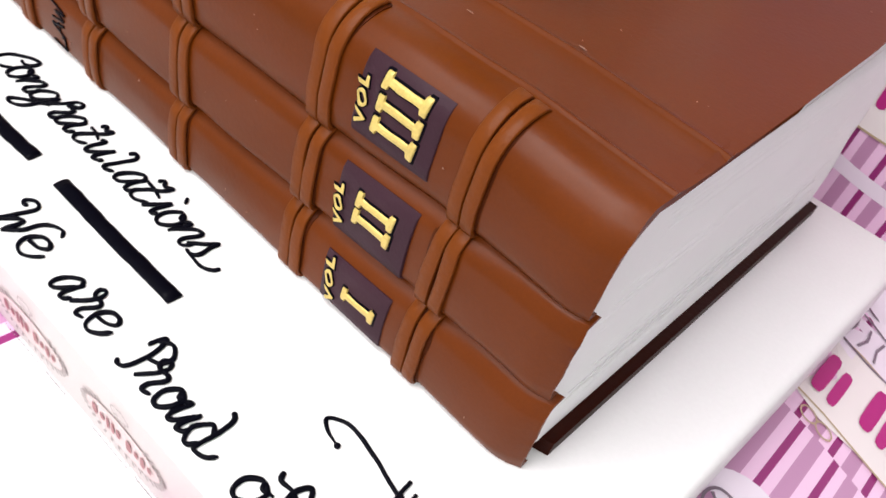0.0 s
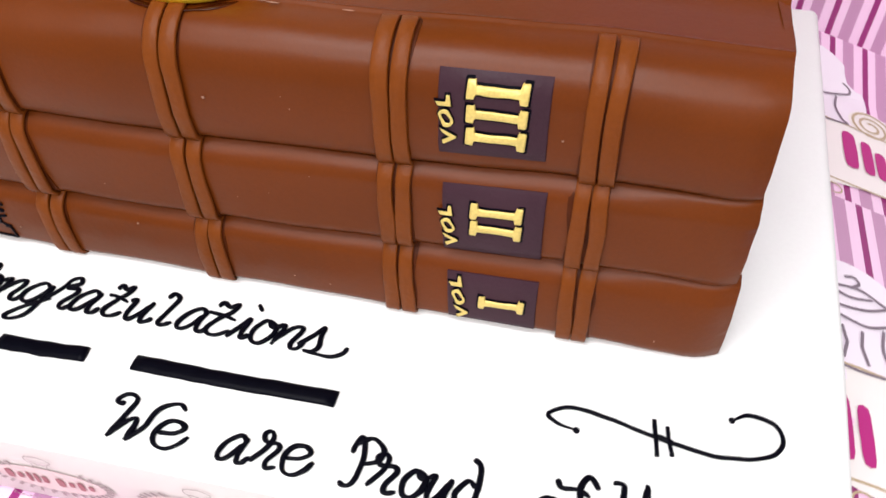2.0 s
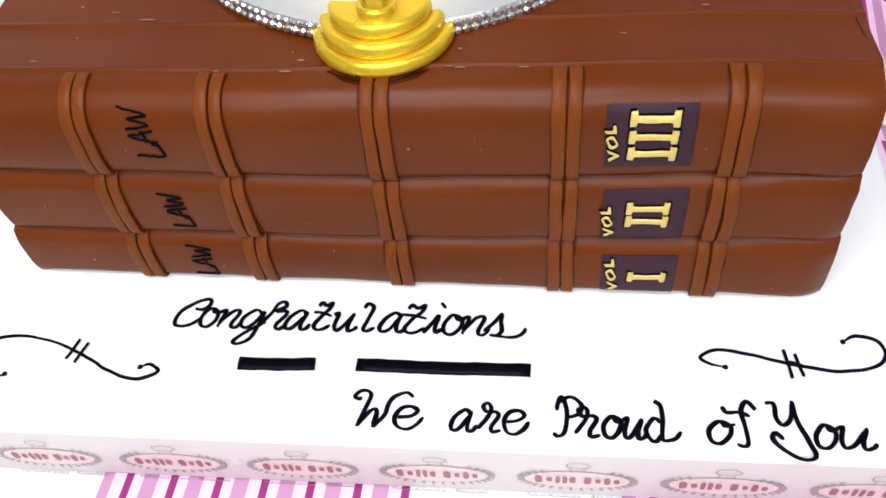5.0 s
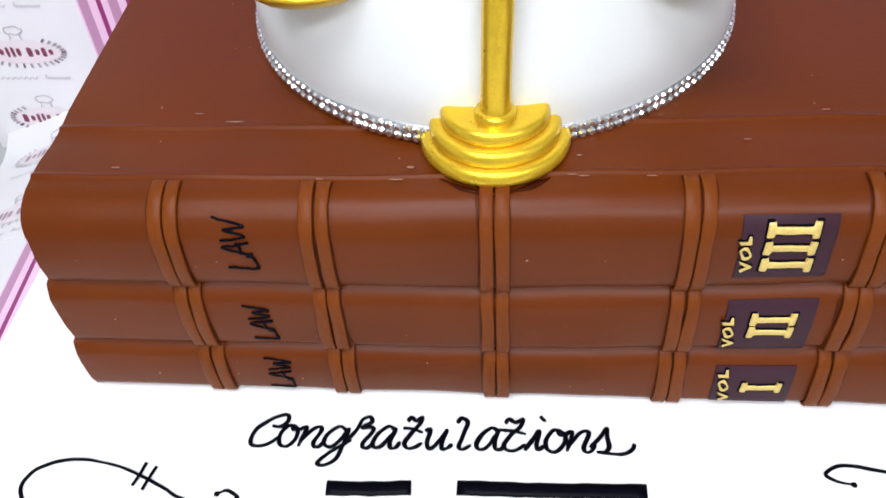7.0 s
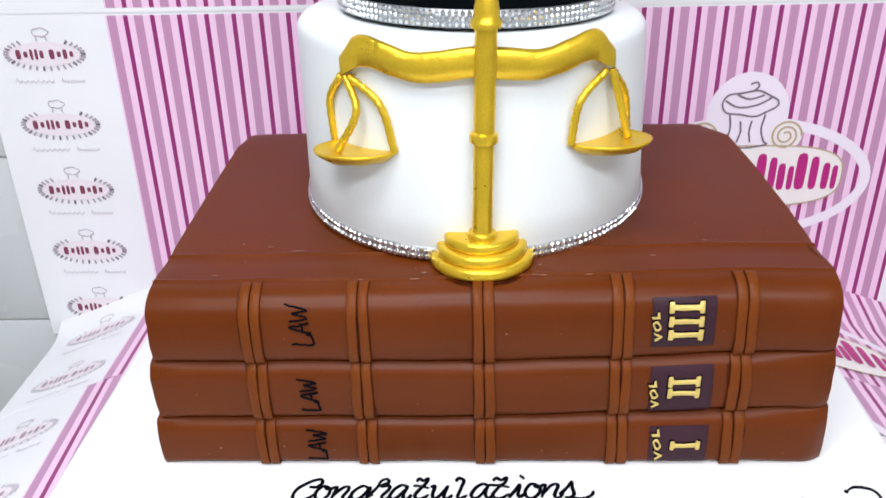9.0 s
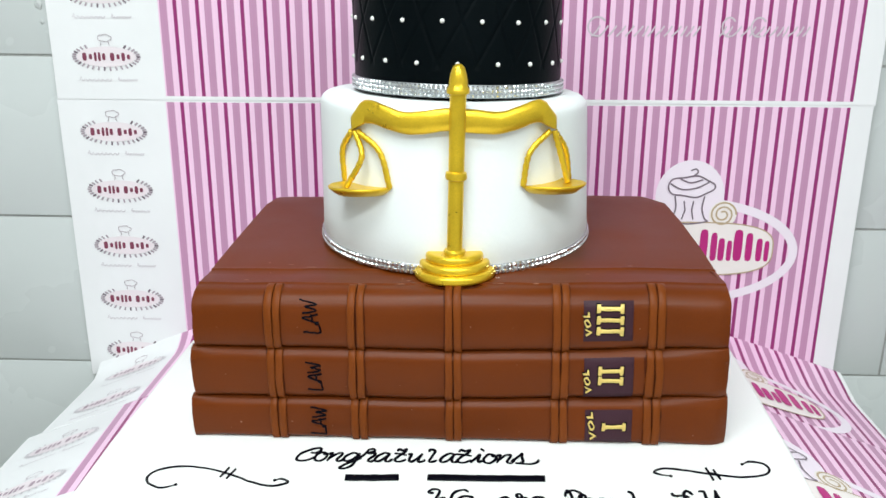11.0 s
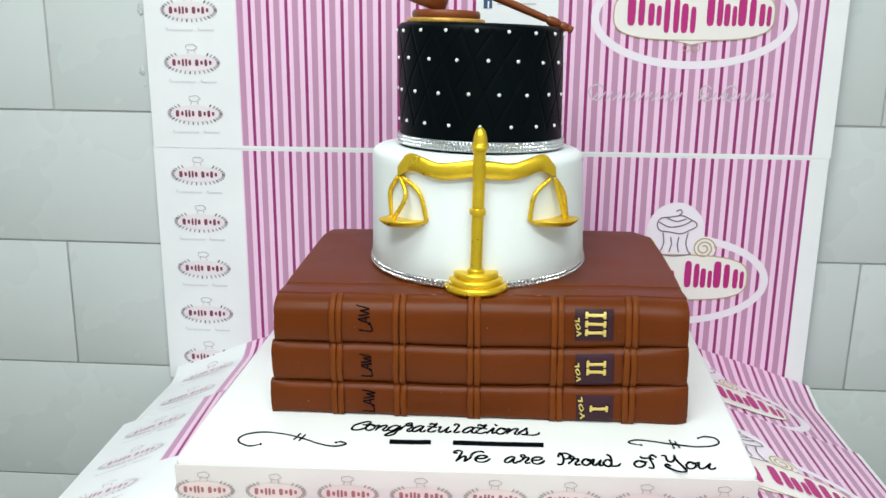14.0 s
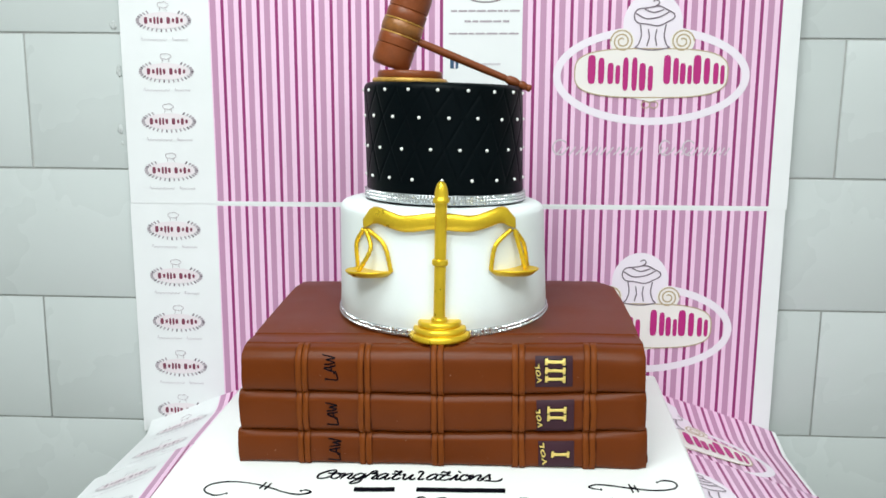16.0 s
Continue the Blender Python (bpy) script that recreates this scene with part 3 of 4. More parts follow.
def top_curve(z0):
    """The spine of the upper volume, rolling over into the top cover."""
    pts = [(0.0047, z0), (0.0022, z0 + 0.0014), (0.0006, z0 + 0.0036), (0.0, z0 + 0.007), (-0.0010, z0 + 0.014), (-0.0006, z0 + 0.022)]
    for k in range(9):
        a = radians(180 - 90 * k / 8)
        pts.append((0.0195 + 0.0195 * math.cos(a), 0.1135 + 0.0205 * math.sin(a)))
    return pts


def shell(outer, thick):
    """Closes a curve into a shell of that thickness."""
    inner = [(y + thick * (1 - 0.25 * abs(2 * k / (len(outer) - 1) - 1)), z) for k, (y, z) in enumerate(outer)]
    return outer + [(y, min(max(z, outer[0][1] + 0.0012), outer[-1][1] - 0.0012)) for y, z in inner[::-2]]


def along(curve):
    """Rows of place and outward normal along a curve in y and z."""
    out = []
    for k, (y, z) in enumerate(curve):
        a, b = curve[max(k - 1, 0)], curve[min(k + 1, len(curve) - 1)]
        dy, dz = b[0] - a[0], b[1] - a[1]
        d = math.hypot(dy, dz)
        out.append((y, z, -dz / d, dy / d))
    return out


def applied(curve, x, w, rise, name, mat, parent, label="", seed=0, wavy=0.0006, edge=0.30, under=0.0, uneven=0.12):
    """A strip of fondant laid over a curve: rounded across, a little wavy along."""
    bm = bmesh.new()
    section = ((-0.5, -0.0008), (-0.5, rise * 0.72), (-0.5 + edge * 0.3, rise), (0, rise * 1.03), (0.5 - edge * 0.3, rise), (0.5, rise * 0.72), (0.5, -0.0008))
    if under:
        # the strip's edges stand clear of the spine
        section = ((-0.5 + under, -0.0008), (-0.5 + under, rise * 0.36), (-0.5, rise * 0.42), (-0.5, rise * 0.85), (-0.5 + edge * 0.3, rise), (0, rise * 0.97), (0.5 - edge * 0.3, rise), (0.5, rise * 0.85), (0.5, rise * 0.42), (0.5 - under, rise * 0.36), (0.5 - under, -0.0008))
    rows = along(curve)
    rings = []
    for k, (y, z, ny, nz) in enumerate(rows):
        t = k / (len(rows) - 1)
        shift = wavy * noise.noise(Vector((seed * 3.7, t * 2.5, 0.5)))
        grow = 1 + uneven * noise.noise(Vector((seed * 1.9, t * 3, 7.5)))
        low = 0.45 if k in (0, len(rows) - 1) else 1
        rings.append([bm.verts.new(lean(x + shift + s * w * grow, y + ny * h * low, z + nz * h * low)) for s, h in section])
    for a, b in zip(rings, rings[1:]):
        for j in range(len(section) - 1):
            bm.faces.new((a[j], a[j + 1], b[j + 1], b[j]))
    bm.faces.new(rings[0])
    bm.faces.new(rings[-1])
    return shade(part(name, bm, mat, parent, label), 55)


def sideways(bm, x, y, z, curve_fix=None):
    """Turns flat writing to read upwards on the spine, its head towards -x."""
    for v in bm.verts:
        a, b, c = v.co
        v.co = Vector((x - b, y - c, z + a))
        if curve_fix:
            v.co.y += curve_fix(v.co.z) + recede(v.co.x, v.co.z)
    return bm


VOLUMES = (
    # foot, head, x0, x1, plate x0, x1, z0, z1
    (0.0, 0.0412, -0.2240, 0.2352, 0.1160, 0.1552, 0.0022, 0.0315, "I"),
    (0.0408, 0.0832, -0.2200, 0.2330, 0.1140, 0.1550, 0.0415, 0.0765, "II"),
    (0.0828, 0.1340, -0.2160, 0.2320, 0.1125, 0.1532, 0.0917, 0.1262, "III"),
)
BANDS = (-0.1470, -0.0770, 0.0045, 0.0940, 0.1715)


def spine_y(curve, z):
    for a, b in zip(curve, curve[1:]):
        if a[1] <= z <= b[1]:
            return a[0] + (b[0] - a[0]) * (z - a[1]) / (b[1] - a[1])
    return curve[-1][0]


def serif_bar(x0, x1, z, thick, y_at, rise, grow=0.0, seed=0):
    """One stroke of a Roman numeral lying on its side: a hand-cut bar with flared ends."""
    bm = bmesh.new()
    stops = [0.0, 0.02, 0.08, 0.13, 0.155] + [0.155 + 0.69 * k / 12 for k in range(1, 12)] + [0.845, 0.87, 0.92, 0.98, 1.0]
    n = len(stops) - 1
    rings = []
    for k, t in enumerate(stops):
        near = min(t, 1 - t)
        half = thick * (1.12 if near < 0.14 else 0.50) * (0.92 if k in (0, n) else 1.0)
        half *= 1 + 0.10 * noise.noise(Vector((t * 5, seed * 2.3, 1.5)))
        mid = z + 0.0005 * noise.noise(Vector((t * 3, seed * 4.1, 6.5)))
        x = x0 - grow + (x1 - x0 + 2 * grow) * t
        ring = []
        for f, h in ((-1.0, -0.0008), (-1.0, rise * 0.7), (-0.72, rise), (0.72, rise), (1.0, rise * 0.7), (1.0, -0.0008)):
            zz = mid + f * (half + grow)
            ring.append(bm.verts.new((x + 0.06 * (zz - z), y_at(zz) + recede(x, zz) - h * (0.7 if k in (0, n) and h > 0 else 1), zz)))
        rings.append(ring)
    for a, b in zip(rings, rings[1:]):
        for j in range(5):
            bm.faces.new((a[j], a[j + 1], b[j + 1], b[j]))
    bm.faces.new(rings[0])
    bm.faces.new(rings[-1])
    return bm


# the three letters of LAW, scrawled: along the word and up, from 0 to 1
SCRAWL = ([(0.06, 1.0), (0.04, 0.5), (0.03, 0.02), (0.14, 0.0), (0.28, 0.08), (0.30, 0.25)], [(0.33, 0.0), (0.42, 0.6), (0.50, 0.95), (0.54, 0.55), (0.60, 0.02)], [(0.36, 0.42), (0.48, 0.36), (0.60, 0.45)],
          [(0.64, 0.95), (0.68, 0.4), (0.72, 0.05), (0.80, 0.5), (0.83, 0.75)], [(0.83, 0.75), (0.86, 0.3), (0.89, 0.05), (0.96, 0.6), (1.0, 1.08)])

for index, (z0, z1, x0, x1, px0, px1, pz0, pz1, numeral) in enumerate(VOLUMES):
    volume = new("volume")
    volume.empty_display_size = 0.02
    volume.parent = cake
    tagged(volume, ("lowest brown leather-like volume", "middle brown leather-like volume", "upper brown volume with a creased cover")[index])
    if index < 2:
        curve = spine_curve(z0, z1)
        swept(shell(curve, 0.0024), x0, x1, 90, BROWN, "spine", volume)
    else:
        curve = top_curve(z0)
        cover = curve + [(0.0225, 0.1341), (0.0236, 0.1345), (0.0244, 0.1352), (0.0251, 0.1355), (0.0258, 0.1352), (0.0268, 0.1346), (0.0285, 0.1345), (0.034, 0.1348), (0.048, 0.1342), (0.0592, 0.1345), (0.0606, 0.1350), (0.0614, 0.1357), (0.0622, 0.1360), (0.0630, 0.1357), (0.0640, 0.1351), (0.066, 0.1349), (0.070, 0.1350), (0.075, 0.1352), (0.12, 0.1350), (0.2, 0.1346), (0.27, 0.1345), (0.299, 0.1340),
                         (0.3045, 0.1332), (0.3062, 0.1320), (0.3050, 0.1308), (0.299, 0.1312), (0.12, 0.1318), (0.05, 0.1316), (0.026, 0.1312), (0.0170, 0.1300), (0.0085, 0.1255), (0.0036, 0.1180), (0.0020, 0.1080), (0.0022, 0.0950), (0.0036, 0.0860), (0.0060, 0.0842)]
        swept(cover, x0, x1, 90, BROWN, "cover", volume, "smooth brown fondant cover")
    for j, bx in enumerate(BANDS):
        run = [p for p in (curve if index < 2 else curve + [(0.0215, 0.1342)])]
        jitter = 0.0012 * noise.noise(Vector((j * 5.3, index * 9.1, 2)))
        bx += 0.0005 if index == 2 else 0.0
        # wider dark strip under each pair: crevice shade put in as colour
        applied(run, bx + jitter, 0.0147, 0.0003, "glue_line", CREVICE_SHADE, volume, "dark strip under the bands, standing for crevice shade and damp", seed=index * 20 + j * 2, wavy=0.0012)
        for side in (-1, 1):
            applied(run, bx + jitter + side * 0.00365, 0.0063, 0.0025, "band", BAND, volume, "raised tan fondant band", seed=index * 20 + j * 2 + side, wavy=0.0009, edge=0.22, under=0.13)
    dense = [(spine_y(curve, z), z) for z in [pz0 + (pz1 - pz0) * k / 12 for k in range(13)]]
    applied(dense, (px0 + px1) / 2, px1 - px0, 0.0011, "label_plate", PLATE, volume, "dark purple fondant label", wavy=0.0, edge=0.03, uneven=0.015)

    def on_plate(z, c=curve):
        return spine_y(c, z) - 0.0011

    step = (0.0, 0.0086, 0.0094)[index]
    zc = (0.0175, 0.0632, 0.1112)[index]
    nx0, nx1 = ((0.1300, 0.1500), (0.1255, 0.1465), (0.1230, 0.1455))[index]
    n = index + 1
    for k in range(n):
        z = zc + (k - (n - 1) / 2) * step
        shade(part("numeral_outline", serif_bar(nx0, nx1, z, 0.0032, on_plate, 0.0006, 0.0008, index * 7 + k), INK, volume, "black ink outline round the numeral"), 50)
        shade(part("numeral_stroke", serif_bar(nx0, nx1, z, 0.0032, on_plate, 0.0014, 0.0, index * 7 + k), GOLD_PAINT, volume, f"gold-painted stroke of the Roman numeral {numeral}"), 50)
    foot, head, word_x = ((0.0045, 0.0305, 0.1255), (0.0470, 0.0685, 0.1205), (0.0975, 0.1180, 0.1195))[index]
    for bold, grow, rise, mat, name, text in ((0.0004, 0.0006, 0.0001, INK, "word_outline", "black ink outline round the word"), (0.00002, 0.0, 0.0004, GOLD_PAINT, "volume_word", "gold-painted word VOL")):
        word = written("VOL", 0.0045, 0.0003, 0.0003, bold=bold, spacing=1.25)
        fit_between(word, -grow, head - foot + grow, 0, slope=0.16, wave=0.0004)
        part(name, sideways(word, word_x, -rise, foot, on_plate), mat, volume, text)
    low, high, wide, left = ((0.0045, 0.0310, 0.0135, -0.1055), (0.0465, 0.0730, 0.0125, -0.1075), (0.0990, 0.1270, 0.0140, -0.1075))[index]
    bm = bmesh.new()
    for n, stroke in enumerate(SCRAWL):
        path = []
        for a, b, _ in smooth_path([(a, b, 0) for a, b in stroke], 6):
            shake = 0.0007 * noise.noise_vector(Vector((a * 5, b * 5, index * 7.0 + n)))
            x, z = left - b * wide - 0.18 * (a - 0.5) * wide * (index - 1) + shake.x, low + a * (high - low) + shake.y
            path.append(Vector((x, spine_y(curve, z) + recede(x, z) - 0.0002, z)))
        tube(bm, path, lambda t, n=n: 0.00078 + 0.00022 * noise.noise(Vector((t * 8, n * 3.3, index * 5.0))), 8, flat=0.7, up=Vector((0, -1, 0)))
    part("law_word", bm, INK, volume, "black hand-lettered word LAW")

# page block and lower cover
bm = bmesh.new()
lines = 30
outline = [(0.3005 - 0.0004 * (k % 2), 0.0070 + (0.1312 - 0.0070) * k / lines) for k in range(lines + 1)]
outline += [(0.026, 0.1305), (0.0180, 0.1292), (0.0095, 0.1248), (0.0050, 0.1175), (0.0032, 0.1080), (0.0034, 0.0950), (0.0048, 0.0870), (0.0062, 0.0832), (0.0048, 0.0780), (0.0022, 0.0700), (0.0018, 0.0600),
            (0.0026, 0.0480), (0.0062, 0.0412), (0.0046, 0.0360), (0.0022, 0.0270), (0.0018, 0.0180), (0.0030, 0.0095), (0.0150, 0.0070)]


def page_end(z, side):
    """The pages end just short of the covers of their volume."""
    if side < 0:
        return float(np.interp(z, (0.03, 0.05, 0.075, 0.09), (-0.2228, -0.2188, -0.2188, -0.2148)))
    return float(np.interp(z, (0.03, 0.05, 0.075, 0.09), (0.2328, 0.2305, 0.2305, 0.2296)))


rings = []
for k in range(41):
    t = k / 40
    inset = 0.0 if k in (0, 40) else 0.0012
    rings.append([bm.verts.new(softened(lean(page_end(z, -1) * (1 - t) + page_end(z, 1) * t, y + (inset if y < 0.02 else 0), z), 0.0003)) for y, z in outline])
m = len(outline)
for a, b in zip(rings, rings[1:]):
    for j in range(m):
        i = (j + 1) % m
        bm.faces.new((a[j], a[i], b[i], b[j]))
bm.faces.new(rings[0])
bm.faces.new(rings[-1])
shade(part("page_block", bm, PAGES, cake, "white fondant page block", smooth=False))
rng = random.Random(11)
bm = bmesh.new()
for k in range(34):
    z = 0.011 + 0.116 * (k + rng.uniform(-0.3, 0.3)) / 34
    y0 = 0.016 + rng.uniform(0, 0.03)
    y1 = rng.uniform(0.24, 0.294)
    pts = [lean(page_end(z, 1) - 0.0002, y0 + (y1 - y0) * t / 14, z + 0.0010 * noise.noise(Vector((k * 2.2, t * 0.35, 3)))) for t in range(15)]
    tube(bm, pts, rng.uniform(0.0002, 0.0005), 6, up=Vector((0, 0, 1)))
part("page_edge_relief", bm, PAGES, cake, "scored page edges", kind="stuff")
low = [(0.0160, 0.0002), (0.3005, 0.0002), (0.3025, 0.0020), (0.3025, 0.0058), (0.3005, 0.0072), (0.0162, 0.0072)]
swept(low, -0.2190, 0.2386, 60, DARK_BROWN, "lower_cover", cake, "dark brown lower cover", wob=0.0011)

# crumbs on the book
bm = bmesh.new()
rng = random.Random(21)
for k in range(64):
    s = rng.uniform(0.00022, 0.0005) * (1.7 if k % 17 == 0 else 1)
    x = rng.uniform(-0.205, 0.222)
    if k % 2:
        y = rng.uniform(0.03, 0.3)
        p = lean(x, y, 0.1352)
        if math.hypot(p.x, p.y - 0.18) < 0.136 or 0.055 < y < 0.07:
            continue
    else:
        vol = VOLUMES[rng.randrange(3)]
        z = rng.uniform(vol[0] + 0.006, vol[1] - 0.01)
        if 0.108 < x < 0.155:
            continue
        p = Vector((x, recede(x, z) + (-0.0016 if z < 0.11 else 0.0008 + 0.004 * (z - 0.11) / 0.02), z))
    bmesh.ops.create_icosphere(bm, subdivisions=1, radius=s, matrix=Matrix.Translation(p) @ Matrix.Diagonal((rng.uniform(0.6, 1.6), 1, rng.uniform(0.6, 1.3), 1)))
for x, y, w, d in ((-0.125, 0.0655, 0.016, 0.0009), (-0.145, 0.072, 0.008, 0.0007), (-0.175, 0.030, 0.007, 0.0008), (-0.034, 0.030, 0.006, 0.0014), (0.043, 0.036, 0.004, 0.0013), (0.16, 0.066, 0.006, 0.0006), (0.044, 0.0215, 0.009, 0.0006), (0.039, 0.0225, 0.007, 0.0005), (-0.040, 0.0215, 0.011, 0.0009), (0.074, 0.0205, 0.008, 0.0005), (-0.075, 0.022, 0.006, 0.0005), (0.12, 0.045, 0.006, 0.0005)):
    bmesh.ops.create_icosphere(bm, subdivisions=1, radius=1, matrix=Matrix.Translation(lean(x, y, 0.1357)) @ Matrix.Diagonal((w / 2.6, d * 0.6, 0.0003, 1)))
rim = [Vector((0.004 + (0.0358 + 0.0012 * noise.noise(Vector((k * 0.4, 0, 3)))) * math.cos(radians(198 + 144 * k / 40)), 0.0515 + 0.0358 * math.sin(radians(198 + 144 * k / 40)), 0.1338)) for k in range(41)]
part("syrup_rim", tube(bmesh.new(), rim, lambda t: 0.0017 + 0.0010 * noise.noise(Vector((t * 9, 5, 1))), 8, flat=0.3), SYRUP, cake, "dark wet syrup round the foot of the scales")
part("crumbs", bm, CRUMB, cake, "pale crumbs and scuffs on the fondant", kind="stuff")


# ---- round tiers ----
CX, CY = 0.0, 0.18


def gem_rows(parent, radius, z_rows, step, size, name, label):
    bm = bmesh.new()
    rng = random.Random(8)
    for r, z in z_rows:
        n = int(2 * math.pi * radius / step)
        for k in range(n):
            a = 2 * math.pi * k / n
            m = pose(0, 0, 0, 0, 0, math.degrees(a)) @ pose(r, 0, z, 0, 90, 0) @ pose(0, 0, 0, 0, 0, 22.5)
            m = m @ pose(0, 0, 0, rng.uniform(-9, 9), rng.uniform(-9, 9), 0)
            base = [bm.verts.new(m @ Vector((size * 0.52 * math.cos(j * math.pi / 4), size * 0.52 * math.sin(j * math.pi / 4), 0))) for j in range(8)]
            crown = [bm.verts.new(m @ Vector((size * 0.30 * math.cos(j * math.pi / 4), size * 0.30 * math.sin(j * math.pi / 4), size * 0.34))) for j in range(8)]
            for j in range(8):
                i = (j + 1) % 8
                bm.faces.new((base[j], base[i], crown[i], crown[j]))
            bm.faces.new(crown)
    return part(name, bm, GEM, parent, label, smooth=False, kind="stuff")


def sloped(parent, low, high, height):
    """Hand-levelled tiers: heights fall towards +x, more at the head than at the foot."""
    for ob in parent.children:
        if ob.name.startswith("pearl"):
            continue
        for v in ob.data.vertices:
            v.co.z -= v.co.x * (low + (high - low) * v.co.z / height)


white_tier = thing("white_cake_tier", "round white fondant cake tier standing on the book cake", "cake tier", pose(CX - 0.002, CY, 0.1410))
prof = [(0.0, 0.0), (0.1312, 0.0), (0.1328, 0.003), (0.1322, 0.03), (0.1308, 0.08), (0.1295, 0.1255)]
for k in range(1, 9):
    a = radians(90 * k / 8)
    prof.append((0.1180 + 0.0115 * math.cos(a), 0.1290 + 0.0115 * math.sin(a)))
prof += [(0.09, 0.1412), (0.0, 0.1415)]
part("tier_body", lathe(prof, 128, wobble=0.004), WHITE, white_tier)
gem_rows(white_tier, 0.133, ((0.1337, 0.0026), (0.1331, 0.0066)), 0.0046, 0.0044, "rhinestone_trim", "two rows of silver rhinestones round the foot")
part("trim_backing", lathe([(0.1325, 0.0003), (0.1337, 0.0005), (0.1333, 0.0088), (0.1321, 0.0090)], 96), FOIL, white_tier, "silver mesh backing")

sloped(white_tier, 0.012, 0.030, 0.14)
# its foot follows the cover, which rises to the back
for ob in white_tier.children:
    for v in ob.data.vertices:
        v.co.z += (0.052 * v.co.y + 0.0003) * max(0.0, 1 - v.co.z / 0.12)

black_tier = thing("black_cake_tier", "round black quilted fondant tier studded with pearls", "cake tier", pose(CX + 0.002, CY, 0.2840))
RB, HB = 0.0990, 0.1410
PEARL_ROWS = ((0.1318, 1.0), (0.1006, 8.0), (0.0643, -5.0), (0.0290, 2.6))


def crease(a, z):
    """How deep the quilting cuts at an angle and height: lines from pearl to pearl."""
    deep = 0.0
    for (za, pa), (zb, pb) in zip(PEARL_ROWS, PEARL_ROWS[1:]):
        if not zb - 0.004 <= z <= za + 0.004:
            continue
        t = (za - z) / (za - zb)
        for shift in (0, -20) if (pb - pa) % 20 > 0 else (0, 20):
            target = pa + ((pb - pa) % 20) + shift
            c = pa + (target - pa) * t
            d = ((a - c + 10) % 20 - 10) * math.pi / 180 * RB
            deep = max(deep, 1 - (d / 0.0014) ** 2)
    return max(0.0, deep)


bm = bmesh.new()
NA, NZ = 540, 72
rings = []
for k in range(NZ + 1):
    z = (HB - 0.008) * k / NZ
    ring = []
    for j in range(NA):
        a = 360 * j / NA
        r = RB - 0.0010 * crease(a, z) + 0.0003 * noise.noise(Vector((math.cos(radians(a)) * 3, math.sin(radians(a)) * 3, z * 30)))
        ring.append(bm.verts.new((r * math.cos(radians(a)), r * math.sin(radians(a)), z)))
    rings.append(ring)
for k in range(1, 7):
    b = radians(90 * k / 6)
    rings.append([bm.verts.new(((RB - 0.008 + 0.008 * math.cos(b)) * math.cos(2 * math.pi * j / NA), (RB - 0.008 + 0.008 * math.cos(b)) * math.sin(2 * math.pi * j / NA), HB - 0.008 + 0.008 * math.sin(b))) for j in range(NA)])
for a, b in zip(rings, rings[1:]):
    for j in range(NA):
        i = (j + 1) % NA
        bm.faces.new((a[j], a[i], b[i], b[j]))
bm.faces.new(rings[0])
bm.faces.new(rings[-1])
part("tier_body", bm, BLACK, black_tier, "black fondant quilted in diamonds")
bm = bmesh.new()
bmesh.ops.create_icosphere(bm, subdivisions=2, radius=0.0021)
pearl = part("pearl", bm, PEARL, black_tier)
first = True
for z, phase in PEARL_ROWS:
    for k in range(18):
        # 0 degrees faces the front
        a = radians(phase + 20 * k + 1.5 * noise.noise(Vector((k * 3.1, z * 90, 0))) - 90)
        p = Vector(((RB + 0.0003) * math.cos(a), (RB + 0.0003) * math.sin(a), z - 0.040 * RB * math.cos(a) + 0.0012 * noise.noise(Vector((k * 1.7, z * 70, 4)))))
        ob = pearl
        if not first:
            ob = pearl.copy()
            scene.collection.objects.link(ob)
        ob.location = p
        first = False
gem_rows(black_tier, 0.1, ((0.1010, 0.0025), (0.1010, 0.0062), (0.1010, 0.0099)), 0.0042, 0.0034, "rhinestone_band", "three rows of silver rhinestones round the foot")
part("band_backing", lathe([(0.0985, 0.0003), (0.1009, 0.0005), (0.1009, 0.0118), (0.0985, 0.0120)], 96), FOIL, black_tier, "silver mesh backing")
sloped(black_tier, 0.036, 0.042, 0.14)

# ---- golden scales ----
scales = thing("scales_of_justice", "gold-painted fondant balance scales leaning on the white tier", "scales", pose(0.004, 0.0515, 0.1350))
FRONT = (180, 360)
for r, a, b in ((0.0345, 0.0, 0.0075), (0.0300, 0.0070, 0.0145), (0.0245, 0.0140, 0.0215)):
    prof = [(0.0, a), (r - 0.0006, a), (r + 0.0006, a + 0.0012), (r + 0.0008, a + 0.0030), (r + 0.0004, b - 0.0022), (r - 0.0004, b - 0.0009), (r - 0.0018, b - 0.0001), (r - 0.0045, b), (0.0, b)]
    shade(part("base_step", lathe(prof, 40, arc=FRONT, wobble=0.006), GOLD, scales, "rounded half-disc step"), 60)
prof = [(0.0, 0.0), (0.0090, 0.0), (0.0094, 0.001), (0.0094, 0.0035), (0.0088, 0.0046), (0.0070, 0.0050), (0.0067, 0.007), (0.0067, 0.012), (0.0066, 0.060), (0.0066, 0.064), (0.0088, 0.0650), (0.0094, 0.0675), (0.0088, 0.0705), (0.0067, 0.0715),
        (0.0067, 0.075), (0.0068, 0.132), (0.0072, 0.134), (0.0092, 0.1345), (0.0096, 0.1365), (0.0092, 0.1385), (0.0080, 0.1395), (0.0078, 0.1435), (0.0068, 0.1495), (0.0050, 0.1545), (0.0027, 0.1570), (0.0, 0.1576)]
tilt = pose(0.0005, -0.0105, 0.0205, 0, 1.9, 0)
shade(part("pole", lathe(prof, 32, tilt, wobble=0.012), GOLD, scales, "turned pole with a knob, collar and pointed finial"), 50)


